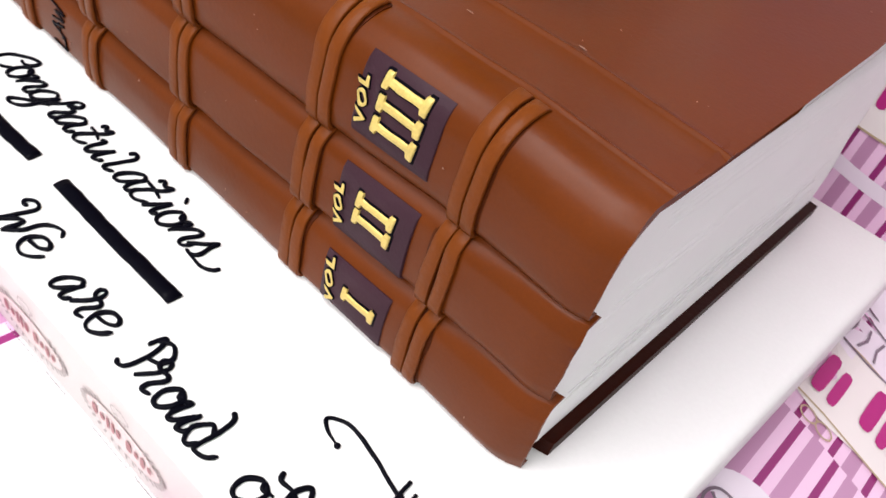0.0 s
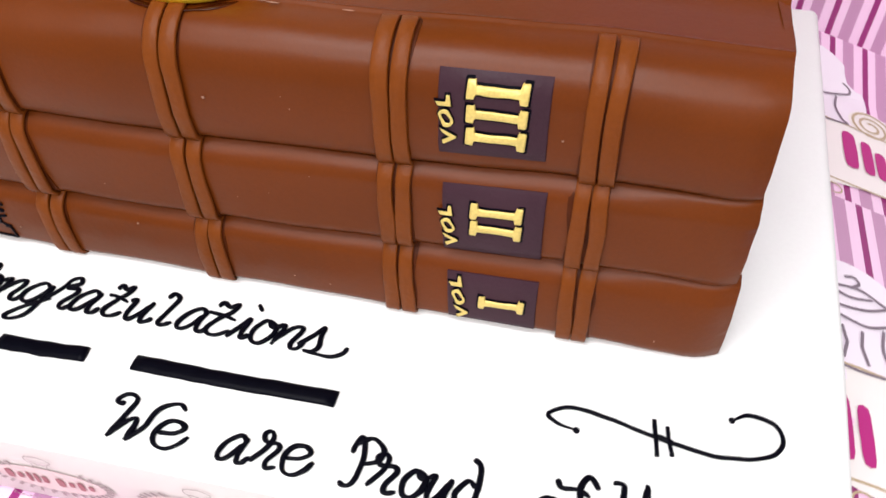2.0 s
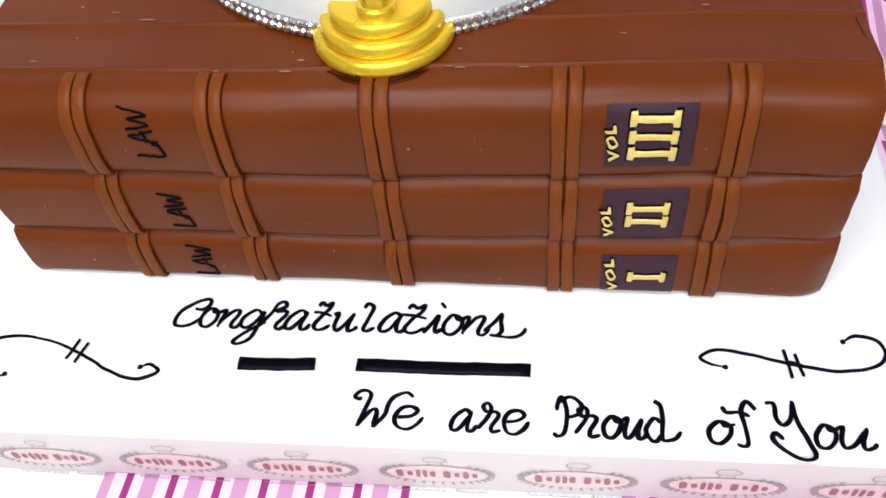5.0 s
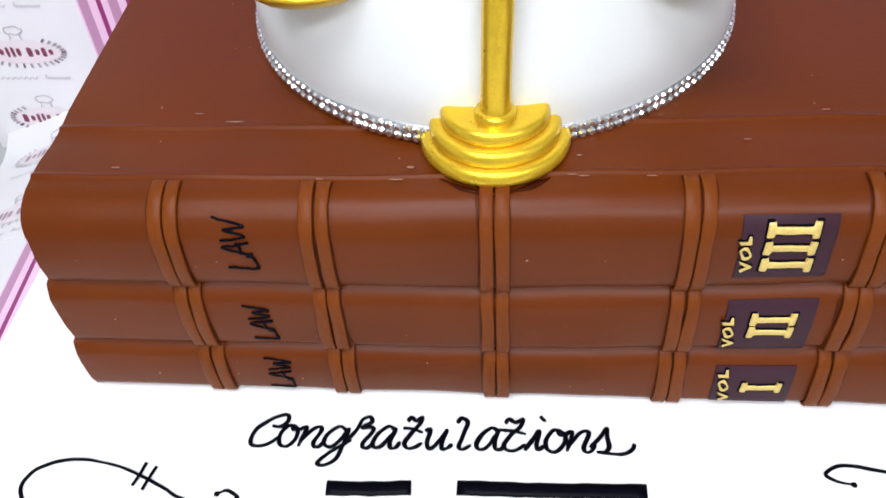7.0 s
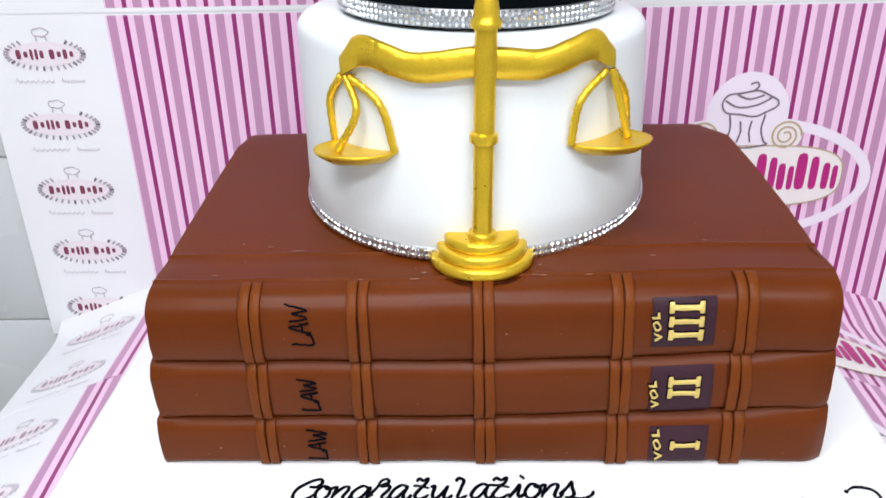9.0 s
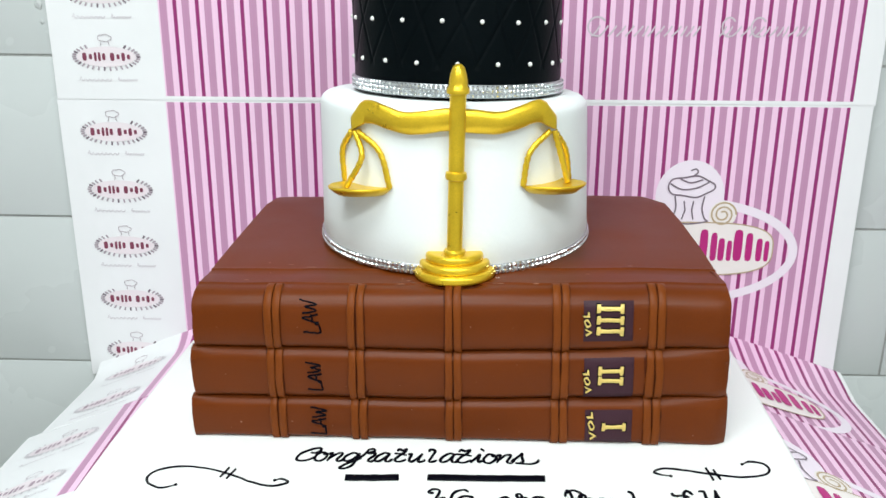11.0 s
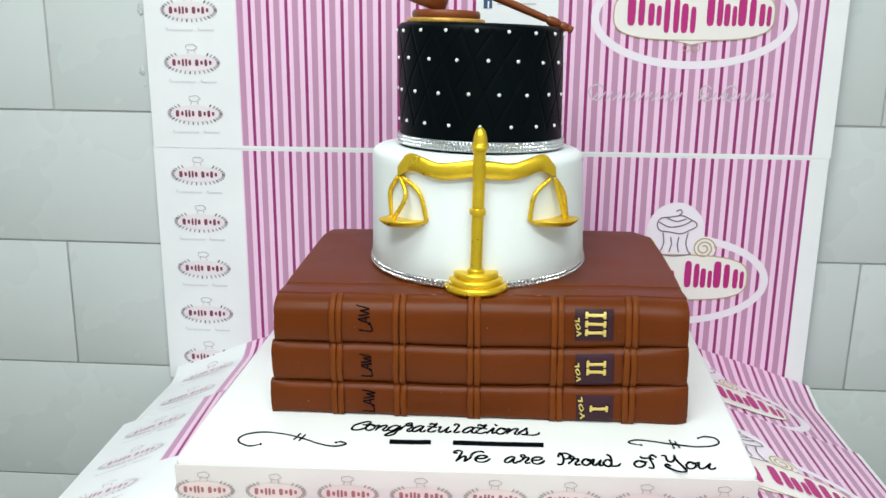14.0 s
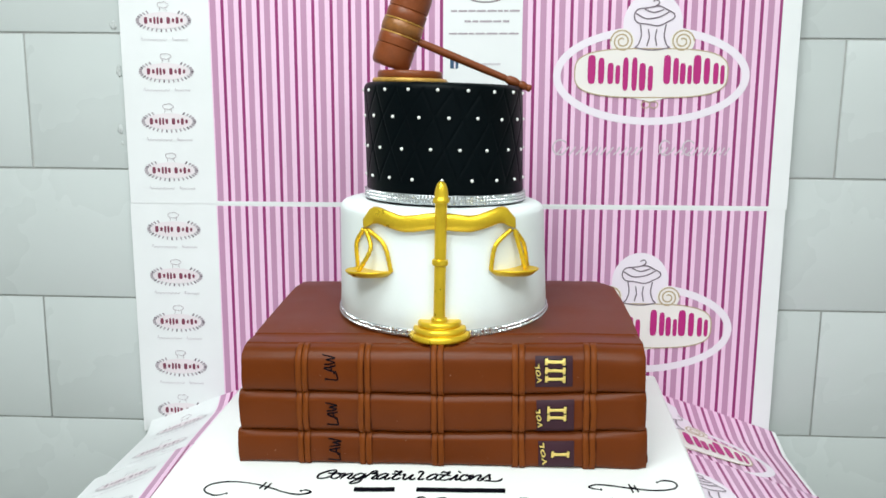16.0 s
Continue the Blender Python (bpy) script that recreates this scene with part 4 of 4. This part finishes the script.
def round_tier(x, out):
    """A point on the white tier's side, that far out, in the scales' own space."""
    r = 0.1302 + out
    return 0.18 - math.sqrt(r * r - (x + 0.004) ** 2) - 0.0515


def rope(path, radius, turn):
    """A cord twisted from two strands: its two-lobed section turns along the path, turn radians a metre."""
    bm, rings, far = bmesh.new(), [], 0.0
    path = smooth_path(path, 3)
    for k, p in enumerate(path):
        d = (path[min(k + 1, len(path) - 1)] - path[max(k - 1, 0)]).normalized()
        far += (p - path[max(k - 1, 0)]).length
        side = d.cross(Vector((0, 1, 0))).normalized()
        top = side.cross(d)
        ring = []
        for j in range(12):
            a = 2 * math.pi * j / 12
            r = radius * (0.90 + 0.20 * abs(math.cos(a - far * turn)))
            ring.append(bm.verts.new(p + (side * math.cos(a) + top * math.sin(a)) * r))
        rings.append(ring)
    for a, b in zip(rings, rings[1:]):
        for j in range(12):
            i = (j + 1) % 12
            bm.faces.new((a[j], a[i], b[i], b[j]))
    bm.faces.new(rings[0])
    bm.faces.new(rings[-1])
    return bm


# the beam bends round the tier: upper and lower edge heights along it
def beam_edges(s):
    """s: -1 to 1 along the beam; returns x, lower z and upper z."""
    a = abs(s) * (0.965 if s > 0 and abs(s) < 0.85 else 1.0)
    x = -0.0010 + s * 0.0885
    mid = sum(np.interp(min(1, max(0, a + d)), (0, 0.15, 0.45, 0.62, 0.78, 0.90, 1.0), (0.1318, 0.1306, 0.1278, 0.1322, 0.1372, 0.1350, 0.1232)) for d in (-0.05, 0, 0.05)) / 3
    half = np.interp(a, (0, 0.3, 0.5, 0.75, 0.9, 1.0), (0.0092, 0.0092, 0.0090, 0.0094, 0.0096, 0.0062))
    mid -= 0.0011 * max(0.0, s)
    return x, float(mid - half), float(mid + half)


bm = bmesh.new()
rings = []
NB = 80
for k in range(NB + 1):
    s = -1 + 2 * k / NB
    x, lo, hi = beam_edges(s)
    ring = []
    for f, out in ((0.0, 0.0003), (0.0, 0.0044), (0.07, 0.0062), (0.5, 0.0066), (0.93, 0.0062), (1.0, 0.0044), (1.0, 0.0003)):
        p = Vector((x, round_tier(x, out + 0.0005), lo + (hi - lo) * f))
        ring.append(bm.verts.new(softened(p, 0.0006, 60)))
    rings.append(ring)
for a, b in zip(rings, rings[1:]):
    for j in range(6):
        bm.faces.new((a[j], a[j + 1], b[j + 1], b[j]))
    bm.faces.new((a[6], a[0], b[0], b[6]))
bm.faces.new(rings[0])
bm.faces.new(rings[-1])
shade(part("beam", bm, GOLD, scales, "curved hand-cut beam"), 60)
# a short peg joins beam and pole
part("peg", tube(bmesh.new(), [Vector((0.0045, -0.011, 0.136)), Vector((0.0045, -0.004, 0.136)), Vector((0.0045, 0.0028, 0.136))], 0.0045, 10), GOLD, scales)

for side in (-1, 1):
    hook = -0.0010 + side * 0.0870
    cx = -0.0810 if side < 0 else 0.0840
    yb = round_tier(cx, 0.0005)
    zc = 0.0735
    # shallow bowl pressed into the tier
    bm = bmesh.new()
    rings = []
    for r, z in ((0.002, 0.0002), (0.016, 0.0003), (0.0262, 0.0008), (0.0290, 0.0020), (0.0305, 0.0013), (0.0295, -0.0004), (0.0225, -0.0056), (0.008, -0.0070)):
        ring = []
        for k in range(48):
            a = radians(360 * k / 48)
            ring.append(bm.verts.new(softened(Vector((cx + r * math.cos(a), yb - 0.007 + r * 0.72 * math.sin(a), zc + z)), 0.0005, 70)))
        rings.append(ring)
    for a, b in zip(rings, rings[1:]):
        for j in range(48):
            i = (j + 1) % 48
            bm.faces.new((a[j], a[i], b[i], b[j]))
    bm.faces.new(rings[0])
    bm.faces.new(rings[-1])
    bmesh.ops.remove_doubles(bm, verts=bm.verts, dist=1e-5)
    part("pan", bm, GOLD, scales, "shallow gold pan pressed against the tier")
    tie = beam_edges(side * 0.99)
    start = (hook, tie[1] + 0.001)
    if side < 0:
        cords = (((-0.002, 0.0), (-0.0125, -0.018), (-0.0120, -0.040), 0.003), ((0.001, 0.0), (0.0085, -0.020), (-0.006, -0.040), 0.019), ((0.004, 0.0), (0.0245, -0.0155), (0.0325, -0.040), 0.004))
    else:
        cords = (((-0.004, 0.0), (-0.0215, -0.0165), (-0.0270, -0.040), 0.003), ((0.000, 0.0), (0.006, -0.021), (0.0125, -0.040), 0.014), ((0.002, -0.003), (0.011, -0.019), (0.0150, -0.040), 0.003))
    for p, q, r, out in cords:
        ends = []
        for (dx, dz), o in ((p, 0.004), (q, 0.003 + out * 0.4), (r, out)):
            x = hook + dx
            z = start[1] + dz if (dx, dz) != r else zc + 0.0012
            ends.append((x, round_tier(x, o), z))
        path = smooth_path(ends, 9)
        part("cord", rope(path, 0.0025, 480), GOLD, scales, "twisted gold cord")

for ob in scales.children:
    for v in ob.data.vertices:
        v.co.z = v.co.z * 1.018 + (0.0016 if ob.name.startswith("beam") else 0.0)

# ---- gavel and sounding block on the black tier ----
block = thing("sounding_block", "round brown sounding block with a gold lower ring", "sounding block", pose(-0.0375, 0.160, 0.4257, 0, 2.4, 0))
part("lower_ring", lathe([(0.0, 0.0), (0.0450, 0.0), (0.0462, 0.0018), (0.0462, 0.0042), (0.0448, 0.0062), (0.0, 0.0062)], 56, wobble=0.004), WORN_GOLD, block, "gold-brown lower ring")
part("upper_disc", lathe([(0.0, 0.0062), (0.0390, 0.0062), (0.0402, 0.0085), (0.0400, 0.0130), (0.0385, 0.0152), (0.0, 0.0155)], 56, wobble=0.004), TAN_BROWN, block, "smooth brown disc")

gavel = thing("gavel", "brown fondant judge's gavel resting tilted on its block", "gavel", pose(0, 0, 0))
axis_low, axis_dir = Vector((-0.0610, 0.150, 0.4455)), Vector((0.345, 0.02, 0.938)).normalized()
q = axis_dir.to_track_quat("Z", "Y").to_matrix().to_4x4()
place = Matrix.Translation(axis_low) @ q
prof = [(0.0, 0.0), (0.0195, 0.0), (0.0222, 0.002), (0.0236, 0.006), (0.0240, 0.012), (0.0238, 0.0245), (0.0228, 0.0255), (0.0240, 0.0268), (0.0243, 0.034), (0.0240, 0.0385), (0.0232, 0.0395),
        (0.0240, 0.0410), (0.0246, 0.0480), (0.0240, 0.0550), (0.0232, 0.0565), (0.0240, 0.0575), (0.0243, 0.0620), (0.0240, 0.0692), (0.0228, 0.0705), (0.0238, 0.0715), (0.0240, 0.084), (0.0236, 0.090), (0.0222, 0.094), (0.0195, 0.096), (0.0, 0.096)]
shade(part("head", lathe(prof, 48, place, wobble=0.006), TAN_BROWN, gavel, "barrel-shaped brown head with turned grooves"), 40)
for h in (0.0395, 0.0565):
    part("gold_ring", lathe([(0.0228, h - 0.0009), (0.0243, h - 0.0008), (0.0247, h), (0.0243, h + 0.0008), (0.0228, h + 0.0009)], 48, place, wobble=0.004), WORN_GOLD, gavel, "worn gold ring")
part("centre_band", lathe([(0.0236, 0.0408), (0.0249, 0.0420), (0.0252, 0.0480), (0.0249, 0.0545), (0.0236, 0.0557)], 48, place, wobble=0.006), GILT_BROWN, gavel, "raised band round the middle, brushed with gold")
root = axis_low + axis_dir * 0.0430 + Vector((0.019, 0, -0.010))
tip = Vector((0.1105, 0.172, 0.4172))
path = [root + (tip - root) * (k / 120) for k in range(121)]


def haft(t):
    if t < 0.03:
        return 0.0044
    if t < 0.775:
        return 0.0045 + 0.0004 * math.sin(t * 5)
    # the turned grip: two swellings between grooves, and a small end knob
    for low, high, wide in ((0.79, 0.885, 0.0058), (0.895, 0.955, 0.0053), (0.965, 1.0, 0.0046)):
        if low <= t <= high:
            return wide * (1 - 0.22 * abs(2 * (t - low) / (high - low) - 1) ** 3)
    return 0.0037


shade(part("handle", tube(bmesh.new(), path, haft, 16), TAN_BROWN, gavel, "long brown handle with a turned grip"), 50)

# ---- writing on the board ----

def inked(name, label):
    return thing(name, label, "icing writing", pose(0, -0.05, 0), "lines of icing writing")


def laid(bm):
    """Lets writing follow the dip of the board's front, with a slightly shaky hand; it is kept in a space 0.05 behind."""
    for v in bm.verts:
        shake = noise.noise_vector(Vector((v.co.x * 130, v.co.y * 130, 3.0)))
        v.co.x += 0.0005 * shake.x
        y = v.co.y - 0.05 + 0.0005 * shake.y
        v.co.y, v.co.z = y + 0.05, v.co.z + board_z(y, v.co.x)
    return bm


# a round piped hand: strokes of each letter, from 0 to 1 across it, in x-heights over the base line
HAND = {}
HAND["C"] = [[(0.55, 0.95), (0.8, 0.92), (0.98, 1.2), (0.93, 1.48), (0.6, 1.34), (0.22, 0.98), (0.03, 0.5), (0.05, 0.1), (0.3, 0.0), (0.6, 0.15), (0.85, 0.5)]]
HAND["o"] = [[(0.85, 0.8), (0.45, 0.96), (0.1, 0.55), (0.15, 0.1), (0.5, 0.0), (0.85, 0.35), (0.9, 0.75), (0.62, 0.95), (0.72, 0.74), (1.08, 0.85)]]
HAND["n"] = [[(0.0, 0.75), (0.2, 0.92), (0.25, 0.75), (0.05, 0.03)], [(0.08, 0.2), (0.5, 0.8), (0.8, 0.95), (0.85, 0.75), (0.65, 0.25), (0.7, 0.02), (0.9, 0.05), (1.1, 0.35)]]
HAND["g"] = [[(0.9, 0.78), (0.6, 0.96), (0.2, 0.58), (0.12, 0.15), (0.4, 0.02), (0.75, 0.45), (0.96, 0.92)], [(0.96, 0.92), (0.84, 0.2), (0.66, -0.5), (0.25, -0.82), (0.02, -0.7), (0.4, -0.22), (1.1, 0.35)]]
HAND["r"] = [[(0.0, 0.15), (0.4, 0.75), (0.5, 1.12), (0.34, 1.34), (0.14, 1.18), (0.3, 0.92), (0.75, 0.95), (0.86, 0.75), (0.58, 0.3), (0.64, 0.02), (0.98, 0.12)]]
HAND["R"] = [[(0.0, 0.3), (0.35, 0.85), (0.5, 1.3), (0.78, 1.46), (0.88, 1.2), (0.55, 0.92), (0.92, 0.95), (0.98, 0.75), (0.7, 0.3), (0.68, 0.05), (0.86, 0.0), (1.05, 0.18)]]
HAND["a"] = [[(0.8, 0.85), (0.55, 1.0), (0.2, 0.7), (0.02, 0.25), (0.12, 0.02), (0.4, 0.15), (0.78, 0.8)], [(0.82, 0.95), (0.68, 0.35), (0.72, 0.04), (0.9, 0.05), (1.06, 0.3)]]
HAND["t"] = [[(0.15, 1.25), (0.3, 1.45), (0.55, 1.3), (0.82, 1.45), (0.72, 1.12), (0.36, 0.7), (0.1, 0.25), (0.25, 0.02), (0.6, 0.05), (0.92, 0.3)], [(-0.06, 0.92), (0.4, 0.9), (0.92, 0.76)]]
HAND["u"] = [[(0.0, 0.82), (0.2, 0.9), (0.1, 0.3), (0.18, 0.02), (0.45, 0.2), (0.86, 0.9)], [(0.86, 0.92), (0.68, 0.3), (0.72, 0.02), (0.95, 0.1), (1.06, 0.26)]]
HAND["l"] = [[(0.08, 1.22), (0.28, 1.46), (0.62, 1.28), (0.42, 0.7), (0.2, 0.15), (0.4, 0.0), (0.85, 0.22)]]
HAND["i"] = [[(-0.35, 0.02), (0.2, 0.6), (0.5, 0.92), (0.36, 0.3), (0.46, 0.05), (0.95, 0.28)], [(0.62, 1.62), (0.92, 1.36)]]
HAND["s"] = [[(-0.08, 0.2), (0.2, 0.7), (0.36, 1.1), (0.36, 0.7), (0.40, 0.25), (0.28, 0.03), (0.08, 0.02)], [(0.08, 0.02), (0.5, -0.06), (0.8, 0.0), (0.96, 0.2), (1.0, 0.42)]]
HAND["W"] = [[(0.14, 1.35), (0.08, 1.28), (0.02, 1.4), (0.08, 1.65), (0.2, 1.7), (0.28, 1.5), (0.22, 0.8), (0.13, 0.03)], [(0.13, 0.03), (0.3, 0.7), (0.4, 0.86), (0.42, 0.6), (0.39, 0.03)], [(0.39, 0.03), (0.55, 0.6), (0.6, 1.2), (0.68, 1.5), (0.85, 1.72), (0.98, 1.52)]]
HAND["e"] = [[(0.16, 0.5), (0.6, 0.62), (0.8, 0.85), (0.6, 1.05), (0.25, 0.95), (0.06, 0.5), (0.18, 0.08), (0.5, 0.0), (0.8, 0.2), (1.0, 0.55)]]
HAND["P"] = [[(0.08, 1.15), (0.12, 1.42), (0.22, 1.78), (0.36, 1.45), (0.42, 0.8), (0.32, 0.15), (0.15, -0.02), (0.0, 0.1)], [(0.15, 1.5), (0.5, 1.8), (0.85, 1.5), (0.8, 1.05), (0.42, 0.8)]]
HAND["d"] = [[(0.45, 0.78), (0.25, 0.95), (0.02, 0.45), (0.14, 0.02), (0.3, -0.04), (0.47, 0.3)], [(0.30, 1.75), (0.48, 1.5), (0.50, 0.8), (0.47, 0.1), (0.6, 0.0), (0.85, 0.12), (1.0, 0.42)]]
HAND["f"] = [[(0.98, 1.55), (0.75, 1.9), (0.55, 1.5), (0.62, 0.7), (0.65, 0.05), (0.5, -0.1), (0.32, -0.02)], [(0.0, 1.6), (0.15, 1.35), (0.5, 1.4), (0.78, 1.22)]]
HAND["Y"] = [[(0.0, 1.85), (0.2, 1.8), (0.22, 1.2), (0.35, 0.9), (0.55, 1.2), (0.62, 2.0)], [(0.62, 2.0), (0.68, 1.2), (0.86, 0.3), (0.98, -0.3), (0.8, -0.52), (0.45, -0.35), (0.1, 0.2), (0.14, 0.55), (0.32, 0.3)]]


def piped(stroke, x0, wide, base, high, seed):
    """One rope of icing: fuller on the way down than on the way up, and beaded at its ends."""
    path = smooth_path([(x0 + a * wide, base + b * high + 0.05, 0.0007) for a, b in stroke], 7)

    def radius(t):
        k = min(len(path) - 2, int(t * (len(path) - 1)))
        way = (path[k + 1] - path[k]).normalized()
        swell = 0.00090 + 0.00036 * abs(way.y) + 0.00022 * noise.noise(Vector((seed * 3.1, t * 6, 0.5)))
        return swell * (0.7 if k in (0, len(path) - 2) else 1.0)

    return path, radius


def line_of(words, name, label):
    """Words of piped letters: each letter with its left edge and width in metres."""
    holder = inked(name, label)
    for letters, x0, step_widths, base, rise, high in words:
        x = x0
        for k, (sign, (gap, wide)) in enumerate(zip(letters, step_widths)):
            x += gap
            bm = bmesh.new()
            for n, stroke in enumerate(HAND[sign]):
                tube(bm, *piped(stroke, x, wide, base + rise * (x - x0), high, x * 900 + n), 8, flat=0.75)
            part("letter", laid(bm), INK, holder)
            x += wide


def spread(*edges):
    """Turns left and right edges, in millimetres from the word's start, into gaps and widths."""
    out, at = [], 0.0
    for a, b in zip(edges[::2], edges[1::2]):
        out.append(((a - at) / 1000, (b - a) / 1000))
        at = b
    return out


line_of((("CongRatulations", -0.126, spread(0, 18.7, 14.5, 26, 26, 39.5, 38.5, 53, 52, 65.5, 66, 80, 82, 93, 93.5, 107, 109.5, 119.5, 120.5, 135, 133.5, 147.5, 149, 157.5, 156, 168, 167, 181, 181, 202), -0.0352, 0.018, 0.0128),), "icing_greeting", "black piped icing greeting in a round hand on the white board")
PRAISE = (("We", -0.012, spread(0, 32.5, 22.5, 38)), ("are", 0.0405, spread(0, 13.0, 14.5, 26.0, 26.5, 40)), ("Proud", 0.0928, spread(0, 16, 10.7, 23.2, 24, 34.3, 34.3, 45, 45, 62.5)), ("of", 0.1675, spread(0, 13, 8.5, 25)), ("You", 0.1970, spread(0, 21, 21, 32.5, 32, 48.5)))
line_of([(text, x0, edges, -0.0905 + 0.018 * (x0 + 0.012), 0.018, 0.0122) for text, x0, edges in PRAISE], "icing_praise", "black piped icing words of praise on the white board")
# the middle line is kept as plain bars
holder = inked("icing_name_bars", "plain black icing bars on the white board")
for x0, x1, y in ((-0.080, -0.037, -0.0575), (-0.014, 0.080, -0.0545)):
    path = smooth_path([(x0, y + 0.05, 0.001), ((x0 + x1) / 2, y + 0.0505, 0.001), (x1, y + 0.052, 0.001)], 8)
    part("bar", laid(tube(bmesh.new(), path, 0.0040, 10, flat=0.3)), INK, holder)


def flourish(points, ticks, label):
    holder = thing("icing_flourish", label, "icing flourish", pose(0, -0.05, 0), "icing flourishes")
    path = smooth_path([(x, y + 0.05, 0.0006) for x, y in points], 8)
    part("stroke", laid(tube(bmesh.new(), path, lambda t: 0.0010 + 0.0003 * noise.noise(Vector((t * 7, points[0][0] * 50, 2))), 8, flat=0.7, taper=0.15)), INK, holder)
    for x, y, dx, dy in ticks:
        part("tick", laid(tube(bmesh.new(), smooth_path([(x - dx, y - dy + 0.05, 0.0009), (x, y + 0.05, 0.001), (x + dx, y + dy + 0.05, 0.0009)], 4), 0.0009, 8, flat=0.7)), INK, holder)
    for x, y in (points[0], points[-1]):
        bm = bmesh.new()
        bmesh.ops.create_icosphere(bm, subdivisions=2, radius=1, matrix=Matrix.Translation((x, y + 0.05, 0.0006)) @ Matrix.Diagonal((0.0015, 0.0015, 0.0009, 1)))
        part("dot", laid(bm), INK, holder)


flourish(((0.180, -0.0445), (0.172, -0.0425), (0.168, -0.039), (0.176, -0.0347), (0.188, -0.0352), (0.211, -0.0405), (0.235, -0.0437), (0.252, -0.041), (0.261, -0.033), (0.258, -0.0245), (0.248, -0.022), (0.241, -0.026)),
         ((0.2115, -0.0410, -0.0012, 0.0085), (0.2170, -0.0415, -0.0012, 0.0065), (0.2145, -0.0405, 0.004, -0.001)), "black icing scroll with crossed ticks on the white board")
flourish(((-0.214, -0.072), (-0.225, -0.0765), (-0.237, -0.071), (-0.241, -0.062), (-0.235, -0.052), (-0.218, -0.0470), (-0.197, -0.0490), (-0.176, -0.0560), (-0.151, -0.0675), (-0.136, -0.0705), (-0.125, -0.065), (-0.131, -0.061), (-0.136, -0.063)),
         ((-0.180, -0.0540, 0.0018, 0.0065), (-0.174, -0.0560, 0.0018, 0.0065)), "black icing scroll with two ticks on the white board")

# ---- wall tiles ----
TILE_W, TILE_H, JOINT = 0.4153, 0.2077, 0.0030
tile_mesh = None
for row in range(-5, 7):
    z = 0.2948 + TILE_H * row
    phase = (-0.6755, -0.4678)[row % 2]
    for k in range(-3, 7):
        x = phase + TILE_W * k
        if x > 1.85 or x + TILE_W < -1.85:
            continue
        if tile_mesh is None:
            bm = box(JOINT / 2, TILE_W - JOINT / 2, 0, 0.008, JOINT / 2, TILE_H - JOINT / 2, 0.0012, 2)
            tile = part("tile", bm, TILE, wall)
            shade(tile, 40)
            tile_mesh = tile.data
        else:
            tile = new("tile", tile_mesh)
            tile.parent = wall
        tile.location = (x, -0.0015 + 0.0006 * noise.noise(Vector((k * 2.3, row * 1.9, 1))), z)

# old adhesive marks on the tiles beside the hanging paper
for x, z, w, h in ((-0.5345, 0.514, 0.010, 0.013), (-0.5290, 0.447, 0.008, 0.018), (-0.5320, 0.357, 0.009, 0.014), (-0.5300, 0.336, 0.005, 0.006)):
    bm = bmesh.new()
    bmesh.ops.create_icosphere(bm, subdivisions=3, radius=1)
    for v in bm.verts:
        v.co *= 1 + 0.5 * noise.noise(v.co * 1.9 + Vector((x * 70, z * 50, 0)))
        v.co = Vector((x + v.co.x * w / 2, -0.0016 + v.co.y * 0.0012, z + v.co.z * h / 2))
    part("adhesive_mark", bm, SMUDGE, wall, "grey adhesive mark")
